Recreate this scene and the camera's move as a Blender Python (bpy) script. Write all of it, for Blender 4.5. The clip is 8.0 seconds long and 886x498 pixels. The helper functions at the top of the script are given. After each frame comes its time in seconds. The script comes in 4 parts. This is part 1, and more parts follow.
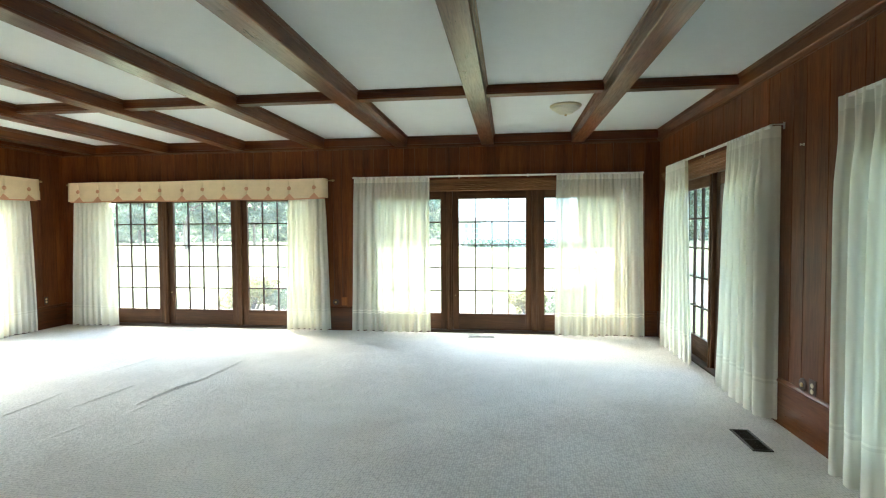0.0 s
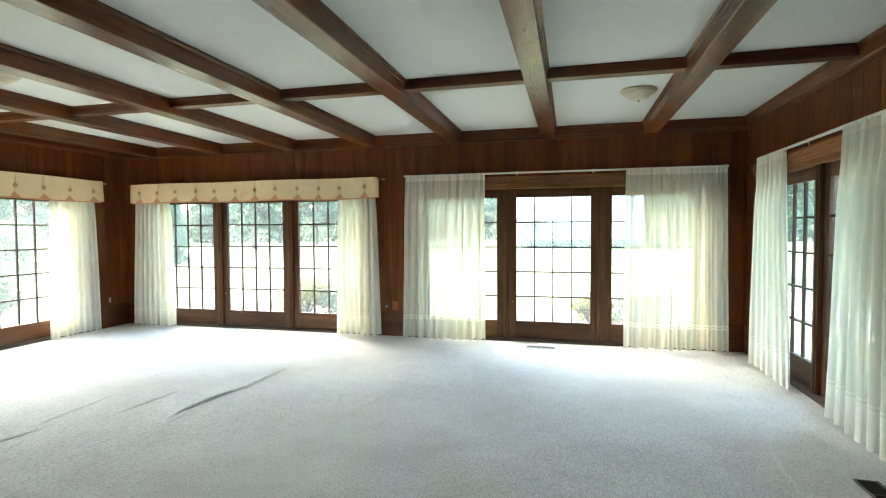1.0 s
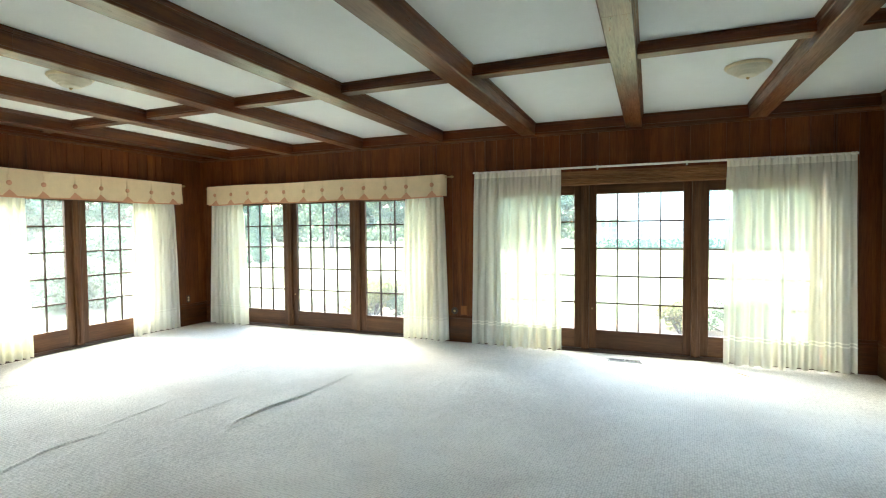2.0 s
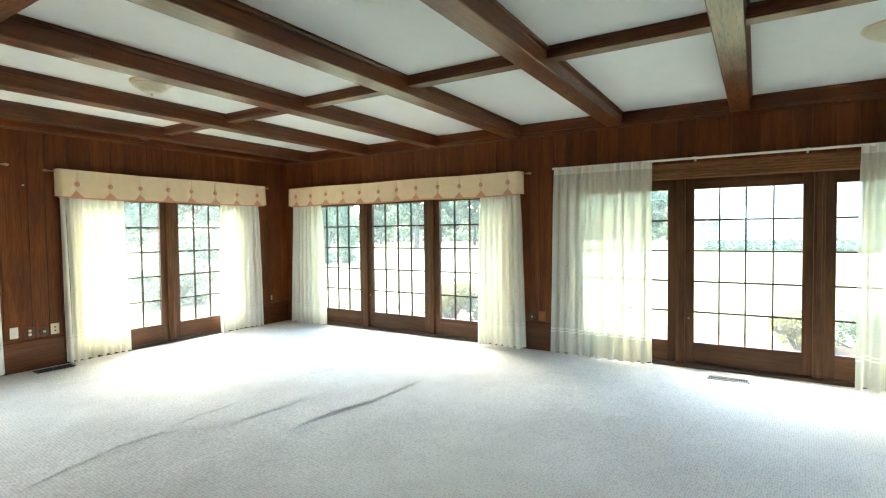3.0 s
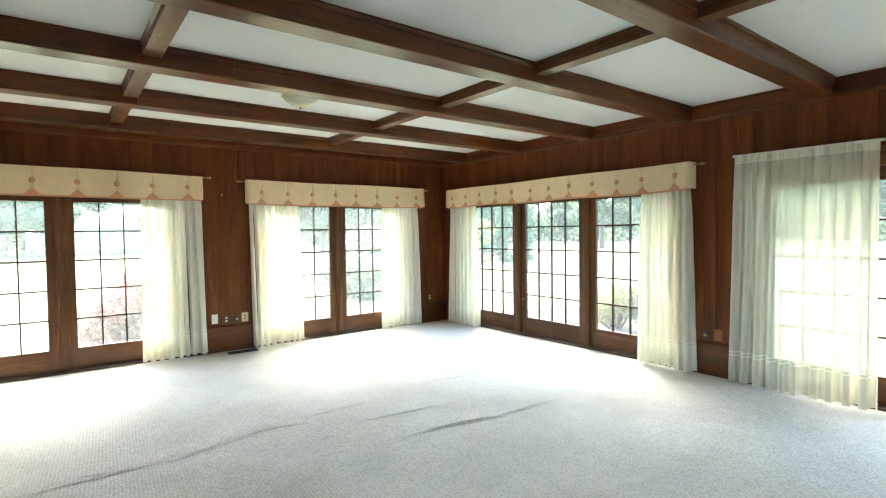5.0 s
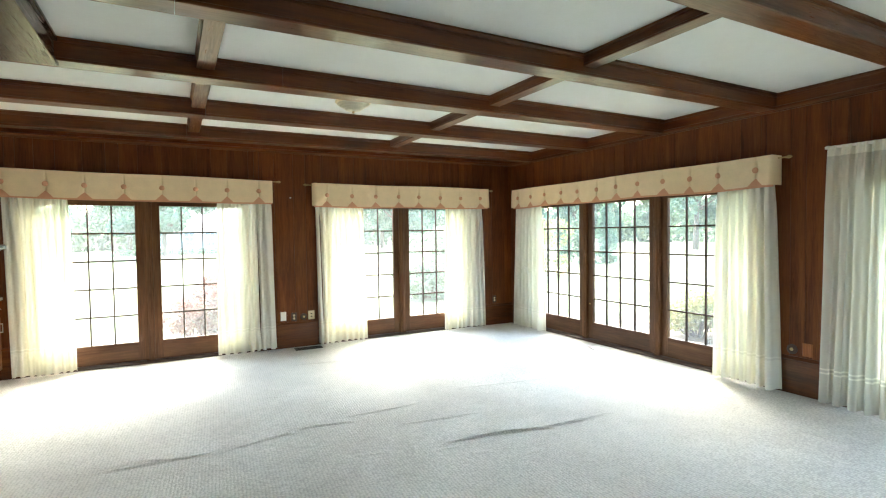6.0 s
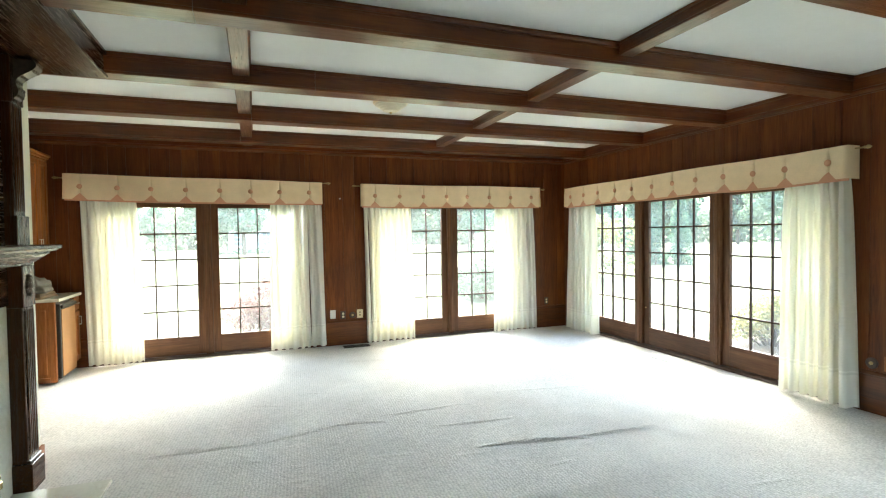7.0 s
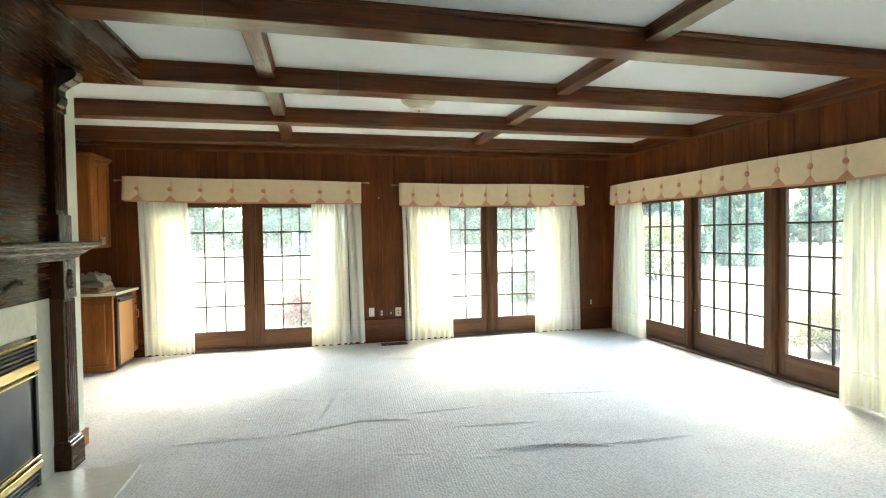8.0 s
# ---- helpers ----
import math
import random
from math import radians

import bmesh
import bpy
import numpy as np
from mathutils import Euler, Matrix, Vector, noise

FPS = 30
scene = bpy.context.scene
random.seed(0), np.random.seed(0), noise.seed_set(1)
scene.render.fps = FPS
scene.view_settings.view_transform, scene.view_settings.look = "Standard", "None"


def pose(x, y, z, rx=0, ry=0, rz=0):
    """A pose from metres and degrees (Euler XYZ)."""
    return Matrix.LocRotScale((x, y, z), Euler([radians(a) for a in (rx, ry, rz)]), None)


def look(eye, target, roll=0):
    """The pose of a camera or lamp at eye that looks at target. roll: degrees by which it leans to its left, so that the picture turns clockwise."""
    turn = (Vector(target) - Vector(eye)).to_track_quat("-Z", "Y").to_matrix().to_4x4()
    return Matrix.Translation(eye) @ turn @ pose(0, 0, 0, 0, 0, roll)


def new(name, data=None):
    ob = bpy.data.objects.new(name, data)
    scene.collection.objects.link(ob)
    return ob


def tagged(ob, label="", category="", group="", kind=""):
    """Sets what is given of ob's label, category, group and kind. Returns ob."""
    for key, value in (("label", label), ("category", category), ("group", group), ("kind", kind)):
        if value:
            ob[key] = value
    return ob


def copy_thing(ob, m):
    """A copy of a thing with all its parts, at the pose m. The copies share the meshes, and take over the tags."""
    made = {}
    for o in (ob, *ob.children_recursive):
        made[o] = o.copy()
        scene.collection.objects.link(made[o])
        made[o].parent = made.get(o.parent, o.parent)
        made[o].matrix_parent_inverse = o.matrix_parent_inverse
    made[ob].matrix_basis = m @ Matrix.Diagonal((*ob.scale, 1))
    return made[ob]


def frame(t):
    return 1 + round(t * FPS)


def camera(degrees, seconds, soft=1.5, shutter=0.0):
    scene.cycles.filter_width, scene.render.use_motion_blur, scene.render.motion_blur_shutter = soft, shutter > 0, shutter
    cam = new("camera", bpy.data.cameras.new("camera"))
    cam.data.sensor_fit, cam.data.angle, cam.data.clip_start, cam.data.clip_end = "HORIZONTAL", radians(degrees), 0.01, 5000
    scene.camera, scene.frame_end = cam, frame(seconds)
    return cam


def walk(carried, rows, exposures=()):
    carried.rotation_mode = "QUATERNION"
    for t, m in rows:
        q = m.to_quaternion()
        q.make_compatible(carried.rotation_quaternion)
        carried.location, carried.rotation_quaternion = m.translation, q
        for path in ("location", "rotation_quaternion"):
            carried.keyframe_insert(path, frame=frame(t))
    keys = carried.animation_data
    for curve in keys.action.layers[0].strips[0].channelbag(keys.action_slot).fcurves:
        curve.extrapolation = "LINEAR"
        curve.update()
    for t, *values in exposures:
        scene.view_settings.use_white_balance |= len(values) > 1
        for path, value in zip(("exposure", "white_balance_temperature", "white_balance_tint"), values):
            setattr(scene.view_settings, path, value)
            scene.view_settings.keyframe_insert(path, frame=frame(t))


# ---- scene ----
cam = camera(82.3, 8.0, 1.15)
PATH = [
    (0, (2.425, 3.602, 1.457), (2.168, 5.584, 1.383), -0.3),
    (0.5, (2.413, 3.838, 1.467), (2.052, 5.804, 1.391), -0.3),
    (1, (2.404, 4.059, 1.467), (1.919, 5.998, 1.395), -0.3),
    (1.5, (2.353, 4.268, 1.483), (1.736, 6.169, 1.409), -0.4),
    (3, (2.289, 4.815, 1.474), (1.236, 6.513, 1.407), -0.6),
    (3.5, (2.313, 4.949, 1.477), (1.107, 6.543, 1.41), -0.7),
    (4, (2.346, 5.084, 1.486), (1.004, 6.566, 1.422), -0.7),
    (4.5, (2.397, 5.246, 1.5), (0.926, 6.601, 1.434), -0.8),
    (5, (2.433, 5.396, 1.509), (0.844, 6.608, 1.444), -0.7),
    (6.5, (2.561, 5.865, 1.524), (0.733, 6.675, 1.465), -0.8),
    (7, (2.581, 6.008, 1.52), (0.706, 6.7, 1.462), -0.8),
    (7.5, (2.609, 6.148, 1.512), (0.695, 6.727, 1.455), -0.8),
    (8, (2.619, 6.305, 1.499), (0.675, 6.775, 1.444), -0.8),
]
walk(cam, [(t, look(eye, target, roll)) for t, eye, target, roll in PATH], [(0.0, 4.69, 6660, 2), (1.5, 4.68, 6660, 2), (3.0, 4.68, 6660, 2.5), (8.0, 4.63, 6660, 3.5)])

# ---- light -------------------------------------------------------------------
SUN_EL, SUN_AZ = 48.0, 294.0        # degrees; the sun stands north-west, veiled by cloud
world = bpy.data.worlds.new("sky")
scene.world = world
world.use_nodes = True
wn = world.node_tree.nodes
sky = wn.new("ShaderNodeTexSky")
sky.sky_type = "NISHITA"
sky.sun_disc = False
sky.sun_elevation, sky.sun_rotation = radians(SUN_EL), radians(SUN_AZ)
sky.air_density, sky.dust_density, sky.ozone_density = 1.0, 3.0, 1.0
wn["Background"].inputs["Strength"].default_value = 0.15
world.node_tree.links.new(sky.outputs[0], wn["Background"].inputs["Color"])
sun_data = bpy.data.lights.new("sun", "SUN")
sun_data.energy, sun_data.angle, sun_data.color = 0.8, radians(50), (1.0, 0.95, 0.87)
sun = new("sun", sun_data)
az = radians(SUN_AZ)
sun_dir = Vector((math.sin(az) * math.cos(radians(SUN_EL)), math.cos(az) * math.cos(radians(SUN_EL)), math.sin(radians(SUN_EL))))
sun.matrix_world = look(Vector((0, 0, 30)) + sun_dir * 10, (0, 0, 30))


# ---- materials ---------------------------------------------------------------
def material(name):
    m = bpy.data.materials.new(name)
    m.use_nodes = True
    nt = m.node_tree
    return m, nt.nodes, nt.links, nt.nodes["Principled BSDF"]


def coords(n, l, scale, rand=True):
    """Object coordinates, stretched, and shifted by the object's own random number."""
    tc = n.new("ShaderNodeTexCoord")
    mp = n.new("ShaderNodeMapping")
    mp.inputs["Scale"].default_value = scale
    l.new(tc.outputs["Object"], mp.inputs["Vector"])
    if rand:
        oi = n.new("ShaderNodeObjectInfo")
        mu = n.new("ShaderNodeMath")
        mu.operation = "MULTIPLY"
        mu.inputs[1].default_value = 37.0
        l.new(oi.outputs["Random"], mu.inputs[0])
        l.new(mu.outputs[0], mp.inputs["Location"])
    return mp.outputs[0]


def noise_tex(n, l, vec, scale, detail=4.0, rough=0.55, distort=0.0):
    t = n.new("ShaderNodeTexNoise")
    t.inputs["Scale"].default_value, t.inputs["Detail"].default_value = scale, detail
    t.inputs["Roughness"].default_value, t.inputs["Distortion"].default_value = rough, distort
    l.new(vec, t.inputs["Vector"])
    return t.outputs["Fac"]


def ramp(n, l, fac, stops):
    r = n.new("ShaderNodeValToRGB")
    while len(r.color_ramp.elements) < len(stops):
        r.color_ramp.elements.new(0.5)
    for e, (p, c) in zip(r.color_ramp.elements, stops):
        e.position, e.color = p, (*c, 1)
    l.new(fac, r.inputs[0])
    return r.outputs[0]


def mix(n, l, fac, a, b, kind="MIX"):
    m = n.new("ShaderNodeMix")
    m.data_type, m.blend_type = "RGBA", kind
    if isinstance(fac, float):
        m.inputs[0].default_value = fac
    else:
        l.new(fac, m.inputs[0])
    for sock, v in ((m.inputs[6], a), (m.inputs[7], b)):
        if isinstance(v, tuple):
            sock.default_value = (*v, 1)
        else:
            l.new(v, sock)
    return m.outputs[2]


def bump(n, l, bsdf, height, strength, distance):
    b = n.new("ShaderNodeBump")
    b.inputs["Strength"].default_value, b.inputs["Distance"].default_value = strength, distance
    l.new(height, b.inputs["Height"])
    l.new(b.outputs[0], bsdf.inputs["Normal"])


def wood(name, dark, mid, light, axis, rough=0.38, grain=26.0, coat=0.0):
    """Stained wood whose grain runs along one axis."""
    m, n, l, b = material(name)
    s = [grain, grain, grain]
    s["xyz".index(axis)] = grain / 16
    v = coords(n, l, s)
    fine = noise_tex(n, l, v, 3.0, 6.0, 0.62, 0.6)
    wide = noise_tex(n, l, v, 0.28, 3.0, 0.5, 1.2)
    blot = noise_tex(n, l, coords(n, l, (1.6, 1.6, 1.0)), 1.4, 3.0)
    c1 = ramp(n, l, fine, [(0.30, dark), (0.52, mid), (0.74, light)])
    c2 = ramp(n, l, wide, [(0.32, dark), (0.55, mid), (0.75, light)])
    c = mix(n, l, 0.5, c1, c2)
    oi = n.new("ShaderNodeObjectInfo")
    tone = ramp(n, l, oi.outputs["Random"], [(0.0, (0.84, 0.84, 0.85)), (1.0, (1.10, 1.07, 1.04))])
    c = mix(n, l, 1.0, c, tone, "MULTIPLY")
    c = mix(n, l, 0.8, c, ramp(n, l, blot, [(0.3, (0.74, 0.72, 0.70)), (0.65, (1.12, 1.1, 1.08))]), "MULTIPLY")
    l.new(c, b.inputs["Base Color"])
    l.new(ramp(n, l, fine, [(0.3, (rough + 0.14,) * 3), (0.7, (rough - 0.06,) * 3)]), b.inputs["Roughness"])
    b.inputs["Coat Weight"].default_value, b.inputs["Coat Roughness"].default_value = coat, 0.2
    b.inputs["Specular IOR Level"].default_value = 0.2
    bump(n, l, b, fine, 0.22, 0.0012)
    return m


def plain(name, colour, rough=0.5, metal=0.0, var=0.08, scale=18.0, bumps=0.1, dist=0.001):
    m, n, l, b = material(name)
    v = coords(n, l, (1, 1, 1))
    f = noise_tex(n, l, v, scale, 5.0)
    g = noise_tex(n, l, v, scale / 9, 3.0)
    lo, hi = tuple(c * (1 - var) for c in colour), tuple(min(1, c * (1 + var)) for c in colour)
    c = mix(n, l, 0.5, ramp(n, l, f, [(0.35, lo), (0.65, hi)]), ramp(n, l, g, [(0.35, lo), (0.65, hi)]))
    l.new(c, b.inputs["Base Color"])
    b.inputs["Roughness"].default_value, b.inputs["Metallic"].default_value = rough, metal
    bump(n, l, b, f, bumps, dist)
    return m


PD, PM, PL = (0.052, 0.0130, 0.0028), (0.135, 0.0380, 0.0080), (0.215, 0.069, 0.0165)
WALNUT_X = wood("walnut_x", PD, PM, PL, "x", 0.31, coat=0.30)
WALNUT_Y = wood("walnut_y", PD, PM, PL, "y", 0.31, coat=0.38)
# same walnut about 12% lighter: extra light on the walls put into the colour
WALNUT_Z = wood("walnut_z", (0.058, 0.0145, 0.0031), (0.152, 0.0428, 0.0090), (0.240, 0.077, 0.0185), "z", 0.42, coat=0.06)
DD, DM, DL = (0.050, 0.0200, 0.0085), (0.112, 0.0500, 0.0225), (0.180, 0.090, 0.043)
DOOR_X = wood("door_wood_x", DD, DM, DL, "x", 0.4)
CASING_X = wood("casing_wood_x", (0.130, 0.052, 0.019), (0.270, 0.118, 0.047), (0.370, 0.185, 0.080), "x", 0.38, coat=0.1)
DOOR_Z = wood("door_wood_z", DD, DM, DL, "z", 0.4)
OD, OM, OL = (0.022, 0.0072, 0.0022), (0.062, 0.0215, 0.0066), (0.130, 0.050, 0.0165)
DARK_OAK_X = wood("dark_oak_x", OD, OM, OL, "x", 0.20, 34.0, 0.1)
DARK_OAK_Z = wood("dark_oak_z", OD, OM, OL, "z", 0.22, 34.0, 0.1)
MUNTIN = plain("dark_muntin_paint", (0.052, 0.031, 0.020), 0.7)
MUNTIN.node_tree.nodes["Principled BSDF"].inputs["Specular IOR Level"].default_value = 0.15
OAK_X = wood("honey_oak_x", (0.20, 0.062, 0.014), (0.34, 0.115, 0.027), (0.46, 0.18, 0.050), "x", 0.36, coat=0.3)
OAK_Z = wood("honey_oak_z", (0.20, 0.062, 0.014), (0.34, 0.115, 0.027), (0.46, 0.18, 0.050), "z", 0.36, coat=0.3)
PLASTER = plain("white_ceiling_plaster", (0.665, 0.69, 0.685), 0.85, 0, 0.025, 60, 0.25, 0.001)
CREAM = plain("cream_wall_paint", (0.70, 0.69, 0.58), 0.6, 0, 0.02)
WHITE_PLASTIC = plain("white_plastic", (0.80, 0.79, 0.74), 0.35, 0, 0.02)
IVORY = plain("ivory_plastic", (0.62, 0.52, 0.33), 0.35, 0, 0.03)
BROWN_PLASTIC = plain("brown_plastic", (0.055, 0.025, 0.014), 0.4)
BRASS = plain("polished_brass", (0.83, 0.62, 0.27), 0.16, 1.0, 0.05)
OLD_BRASS = plain("aged_brass", (0.45, 0.33, 0.16), 0.35, 1.0, 0.15)
PEWTER = plain("antique_pewter", (0.085, 0.065, 0.05), 0.42, 0.5, 0.4, 40)
STEEL = plain("brushed_steel", (0.62, 0.61, 0.58), 0.3, 1.0, 0.05)
BLACK = plain("black_metal", (0.012, 0.012, 0.013), 0.35)
BRONZE = plain("dark_bronze_grille", (0.045, 0.034, 0.024), 0.4, 0.6, 0.2)
DARK = plain("slot_shade", (0.006, 0.005, 0.005), 0.9)
VALANCE = plain("cream_valance_cloth", (0.78, 0.615, 0.40), 0.9, 0, 0.05, 90, 0.3, 0.0012)
PEACH = plain("peach_lining", (0.62, 0.31, 0.19), 0.9, 0, 0.06, 90, 0.3, 0.001)
LINEN = plain("folded_linen", (0.20, 0.175, 0.14), 0.95, 0, 0.1, 60, 0.4, 0.002)
LINEN_TAN = plain("tan_folded_cloth", (0.23, 0.145, 0.075), 0.95, 0, 0.12, 60, 0.4, 0.002)
FRIDGE_PANEL = plain("fridge_door_panel", (0.42, 0.20, 0.075), 0.28, 0, 0.06, 8)


def marble():
    m, n, l, b = material("cream_marble")
    v = coords(n, l, (1, 1, 1))
    vein = noise_tex(n, l, v, 3.5, 8.0, 0.65, 2.2)
    spots = noise_tex(n, l, v, 30.0, 4.0)
    c = ramp(n, l, vein, [(0.30, (0.64, 0.61, 0.51)), (0.48, (0.70, 0.67, 0.57)), (0.51, (0.61, 0.58, 0.48)), (0.60, (0.71, 0.685, 0.59))])
    c = mix(n, l, 0.3, c, ramp(n, l, spots, [(0.35, (0.62, 0.59, 0.50)), (0.65, (0.72, 0.70, 0.61))]))
    l.new(c, b.inputs["Base Color"])
    b.inputs["Roughness"].default_value = 0.09
    return m


MARBLE = marble()


def glass():
    """Thin window glass with a pale glare veil mixed in, and a gloss that grows at grazing angles."""
    m, n, l, b = material("window_glass")
    n.remove(b)
    tr, gl, mx, fr = (n.new("ShaderNode" + k) for k in ("BsdfTransparent", "BsdfGlossy", "MixShader", "LayerWeight"))
    tr.inputs["Color"].default_value = (0.94, 0.97, 0.96, 1)
    gl.inputs["Roughness"].default_value = 0.0
    gloss = ramp(n, l, fr.outputs["Facing"], [(0.0, (0.02,) * 3), (0.6, (0.045,) * 3), (1.0, (0.45,) * 3)])
    l.new(gloss, mx.inputs[0])
    l.new(tr.outputs[0], mx.inputs[1])
    l.new(gl.outputs[0], mx.inputs[2])
    # thin translucent layer imitates the glare that washes out the view outside
    veil, veil_mix = n.new("ShaderNodeBsdfTranslucent"), n.new("ShaderNodeMixShader")
    veil.inputs["Color"].default_value = (0.80, 0.86, 0.88, 1)
    veil_noise = noise_tex(n, l, coords(n, l, (1, 1, 1)), 5.0, 4.0)
    l.new(ramp(n, l, veil_noise, [(0.3, (0.016,) * 3), (0.7, (0.030,) * 3)]), veil_mix.inputs[0])
    l.new(mx.outputs[0], veil_mix.inputs[1])
    l.new(veil.outputs[0], veil_mix.inputs[2])
    l.new(veil_mix.outputs[0], n["Material Output"].inputs["Surface"])
    return m


GLASS = glass()


def sheer(name, face, glow, clear, trans):
    """Thin cloth: part diffuse, part translucent with a yellower glow, part open weave."""
    m, n, l, b = material(name)
    n.remove(b)
    f = noise_tex(n, l, coords(n, l, (1, 1, 0.3)), 5.0, 4.0)
    c = ramp(n, l, f, [(0.3, tuple(k * 0.95 for k in face)), (0.7, face)])
    g = ramp(n, l, f, [(0.3, tuple(k * 0.95 for k in glow)), (0.7, glow)])
    di, tl, tp = (n.new("ShaderNodeBsdf" + k) for k in ("Diffuse", "Translucent", "Transparent"))
    l.new(c, di.inputs["Color"])
    l.new(g, tl.inputs["Color"])
    m1, m2 = n.new("ShaderNodeMixShader"), n.new("ShaderNodeMixShader")
    m1.inputs[0].default_value = trans
    l.new(di.outputs[0], m1.inputs[1])
    l.new(tl.outputs[0], m1.inputs[2])
    l.new(ramp(n, l, f, [(0.3, (clear * 0.92,) * 3), (0.7, (clear * 1.08,) * 3)]), m2.inputs[0])
    l.new(m1.outputs[0], m2.inputs[1])
    l.new(tp.outputs[0], m2.inputs[2])
    l.new(m2.outputs[0], n["Material Output"].inputs["Surface"])
    return m


FACE, GLOW = (0.89, 0.875, 0.80), (0.87, 0.82, 0.47)
SHEER = sheer("ivory_sheer", FACE, GLOW, 0.34, 0.15)
SHEER_DENSE = sheer("ivory_sheer_doubled", FACE, GLOW, 0.10, 0.15)
DRAPE = sheer("ivory_drape", FACE, GLOW, 0.17, 0.125)
DRAPE_DENSE = sheer("ivory_drape_doubled", FACE, GLOW, 0.06, 0.10)


def carpet():
    m, n, l, b = material("loop_pile_carpet")
    v = coords(n, l, (1, 1, 1), False)
    rot = n.new("ShaderNodeMapping")
    rot.inputs["Rotation"].default_value = (0, 0, radians(4))
    l.new(v, rot.inputs["Vector"])
    wob = n.new("ShaderNodeTexNoise")
    wob.inputs["Scale"].default_value, wob.inputs["Detail"].default_value = 24.0, 2.0
    l.new(rot.outputs[0], wob.inputs["Vector"])
    shift = n.new("ShaderNodeVectorMath")
    shift.operation = "MULTIPLY_ADD"
    shift.inputs[1].default_value = (0.008, 0.010, 0.0)
    l.new(wob.outputs["Color"], shift.inputs[0])
    l.new(rot.outputs[0], shift.inputs[2])
    cell = n.new("ShaderNodeMapping")
    cell.inputs["Scale"].default_value = (70, 48, 60)
    l.new(shift.outputs[0], cell.inputs["Vector"])
    loops = n.new("ShaderNodeTexVoronoi")
    loops.inputs["Scale"].default_value, loops.inputs["Randomness"].default_value = 1.0, 0.42
    l.new(cell.outputs[0], loops.inputs["Vector"])
    pile = ramp(n, l, loops.outputs["Distance"], [(0.14, (0.77, 0.735, 0.695)), (0.42, (0.68, 0.648, 0.61)), (0.72, (0.47, 0.44, 0.41))])
    tufts = noise_tex(n, l, v, 130.0, 3.0)
    big = noise_tex(n, l, v, 0.9, 4.0)
    mid = noise_tex(n, l, v, 6.0, 4.0)
    c = mix(n, l, 0.14, pile, ramp(n, l, tufts, [(0.3, (0.45, 0.43, 0.39)), (0.7, (0.72, 0.70, 0.65))]))
    c = mix(n, l, 0.9, c, ramp(n, l, big, [(0.3, (0.84, 0.81, 0.79)), (0.62, (1.05, 1.04, 1.03))]), "MULTIPLY")
    c = mix(n, l, 0.7, c, ramp(n, l, mid, [(0.3, (0.92, 0.92, 0.91)), (0.7, (1.04, 1.03, 1.02))]), "MULTIPLY")
    l.new(c, b.inputs["Base Color"])
    b.inputs["Roughness"].default_value = 0.95
    b.inputs["Sheen Weight"].default_value = 0.15
    add = n.new("ShaderNodeMath")
    add.operation = "SUBTRACT"
    l.new(tufts, add.inputs[0])
    l.new(loops.outputs["Distance"], add.inputs[1])
    bump(n, l, b, add.outputs[0], 0.8, 0.0045)
    return m


CARPET = carpet()


def grass():
    m, n, l, b = material("lawn_grass")
    v = coords(n, l, (1, 1, 1), False)
    a = noise_tex(n, l, v, 0.25, 5.0)
    f = noise_tex(n, l, v, 9.0, 5.0)
    c = mix(n, l, 0.5, ramp(n, l, a, [(0.3, (0.075, 0.090, 0.036)), (0.7, (0.115, 0.125, 0.055))]),
            ramp(n, l, f, [(0.3, (0.06, 0.078, 0.030)), (0.7, (0.13, 0.138, 0.065))]))
    l.new(c, b.inputs["Base Color"])
    b.inputs["Roughness"].default_value = 0.9
    bump(n, l, b, f, 0.5, 0.03)
    return m


GRASS = grass()


def leafy(name, lo, hi):
    """Leaves, varied leaf by leaf, letting some light through."""
    m, n, l, b = material(name)
    g = n.new("ShaderNodeNewGeometry")
    c = ramp(n, l, g.outputs["Random Per Island"], [(0.0, lo), (1.0, hi)])
    l.new(c, b.inputs["Base Color"])
    b.inputs["Roughness"].default_value = 0.6
    tl, mx = n.new("ShaderNodeBsdfTranslucent"), n.new("ShaderNodeMixShader")
    l.new(c, tl.inputs["Color"])
    mx.inputs[0].default_value = 0.4
    l.new(b.outputs[0], mx.inputs[1])
    l.new(tl.outputs[0], mx.inputs[2])
    l.new(mx.outputs[0], n["Material Output"].inputs["Surface"])
    return m


LEAF_GREEN = leafy("green_leaves", (0.09, 0.13, 0.075), (0.20, 0.26, 0.16))
LEAF_DEEP = leafy("conifer_leaves", (0.06, 0.12, 0.075), (0.13, 0.21, 0.13))
LEAF_RED = leafy("red_maple_leaves", (0.18, 0.075, 0.065), (0.32, 0.17, 0.13))
LEAF_GOLD = leafy("yellow_green_leaves", (0.12, 0.15, 0.06), (0.30, 0.26, 0.10))
BARK = plain("bark", (0.10, 0.075, 0.055), 0.9, 0, 0.35, 14, 0.8, 0.02)
SIDING = plain("white_siding", (0.74, 0.74, 0.71), 0.6, 0, 0.04, 3)
ROOFING = plain("pale_shingle_roof", (0.30, 0.29, 0.28), 0.85, 0, 0.2, 5)
DARK_GLASS = plain("dark_window_glass", (0.05, 0.06, 0.07), 0.06)
# pale base colour imitates the sky reflected in the far windows
HOUSE_GLASS = plain("sky_tinted_house_window", (0.30, 0.36, 0.40), 0.1)
MULCH = plain("mulch", (0.085, 0.055, 0.035), 0.95, 0, 0.4, 25, 0.8, 0.02)
STEP_BRICK = plain("red_step_brick", (0.24, 0.09, 0.06), 0.85, 0, 0.2, 12)
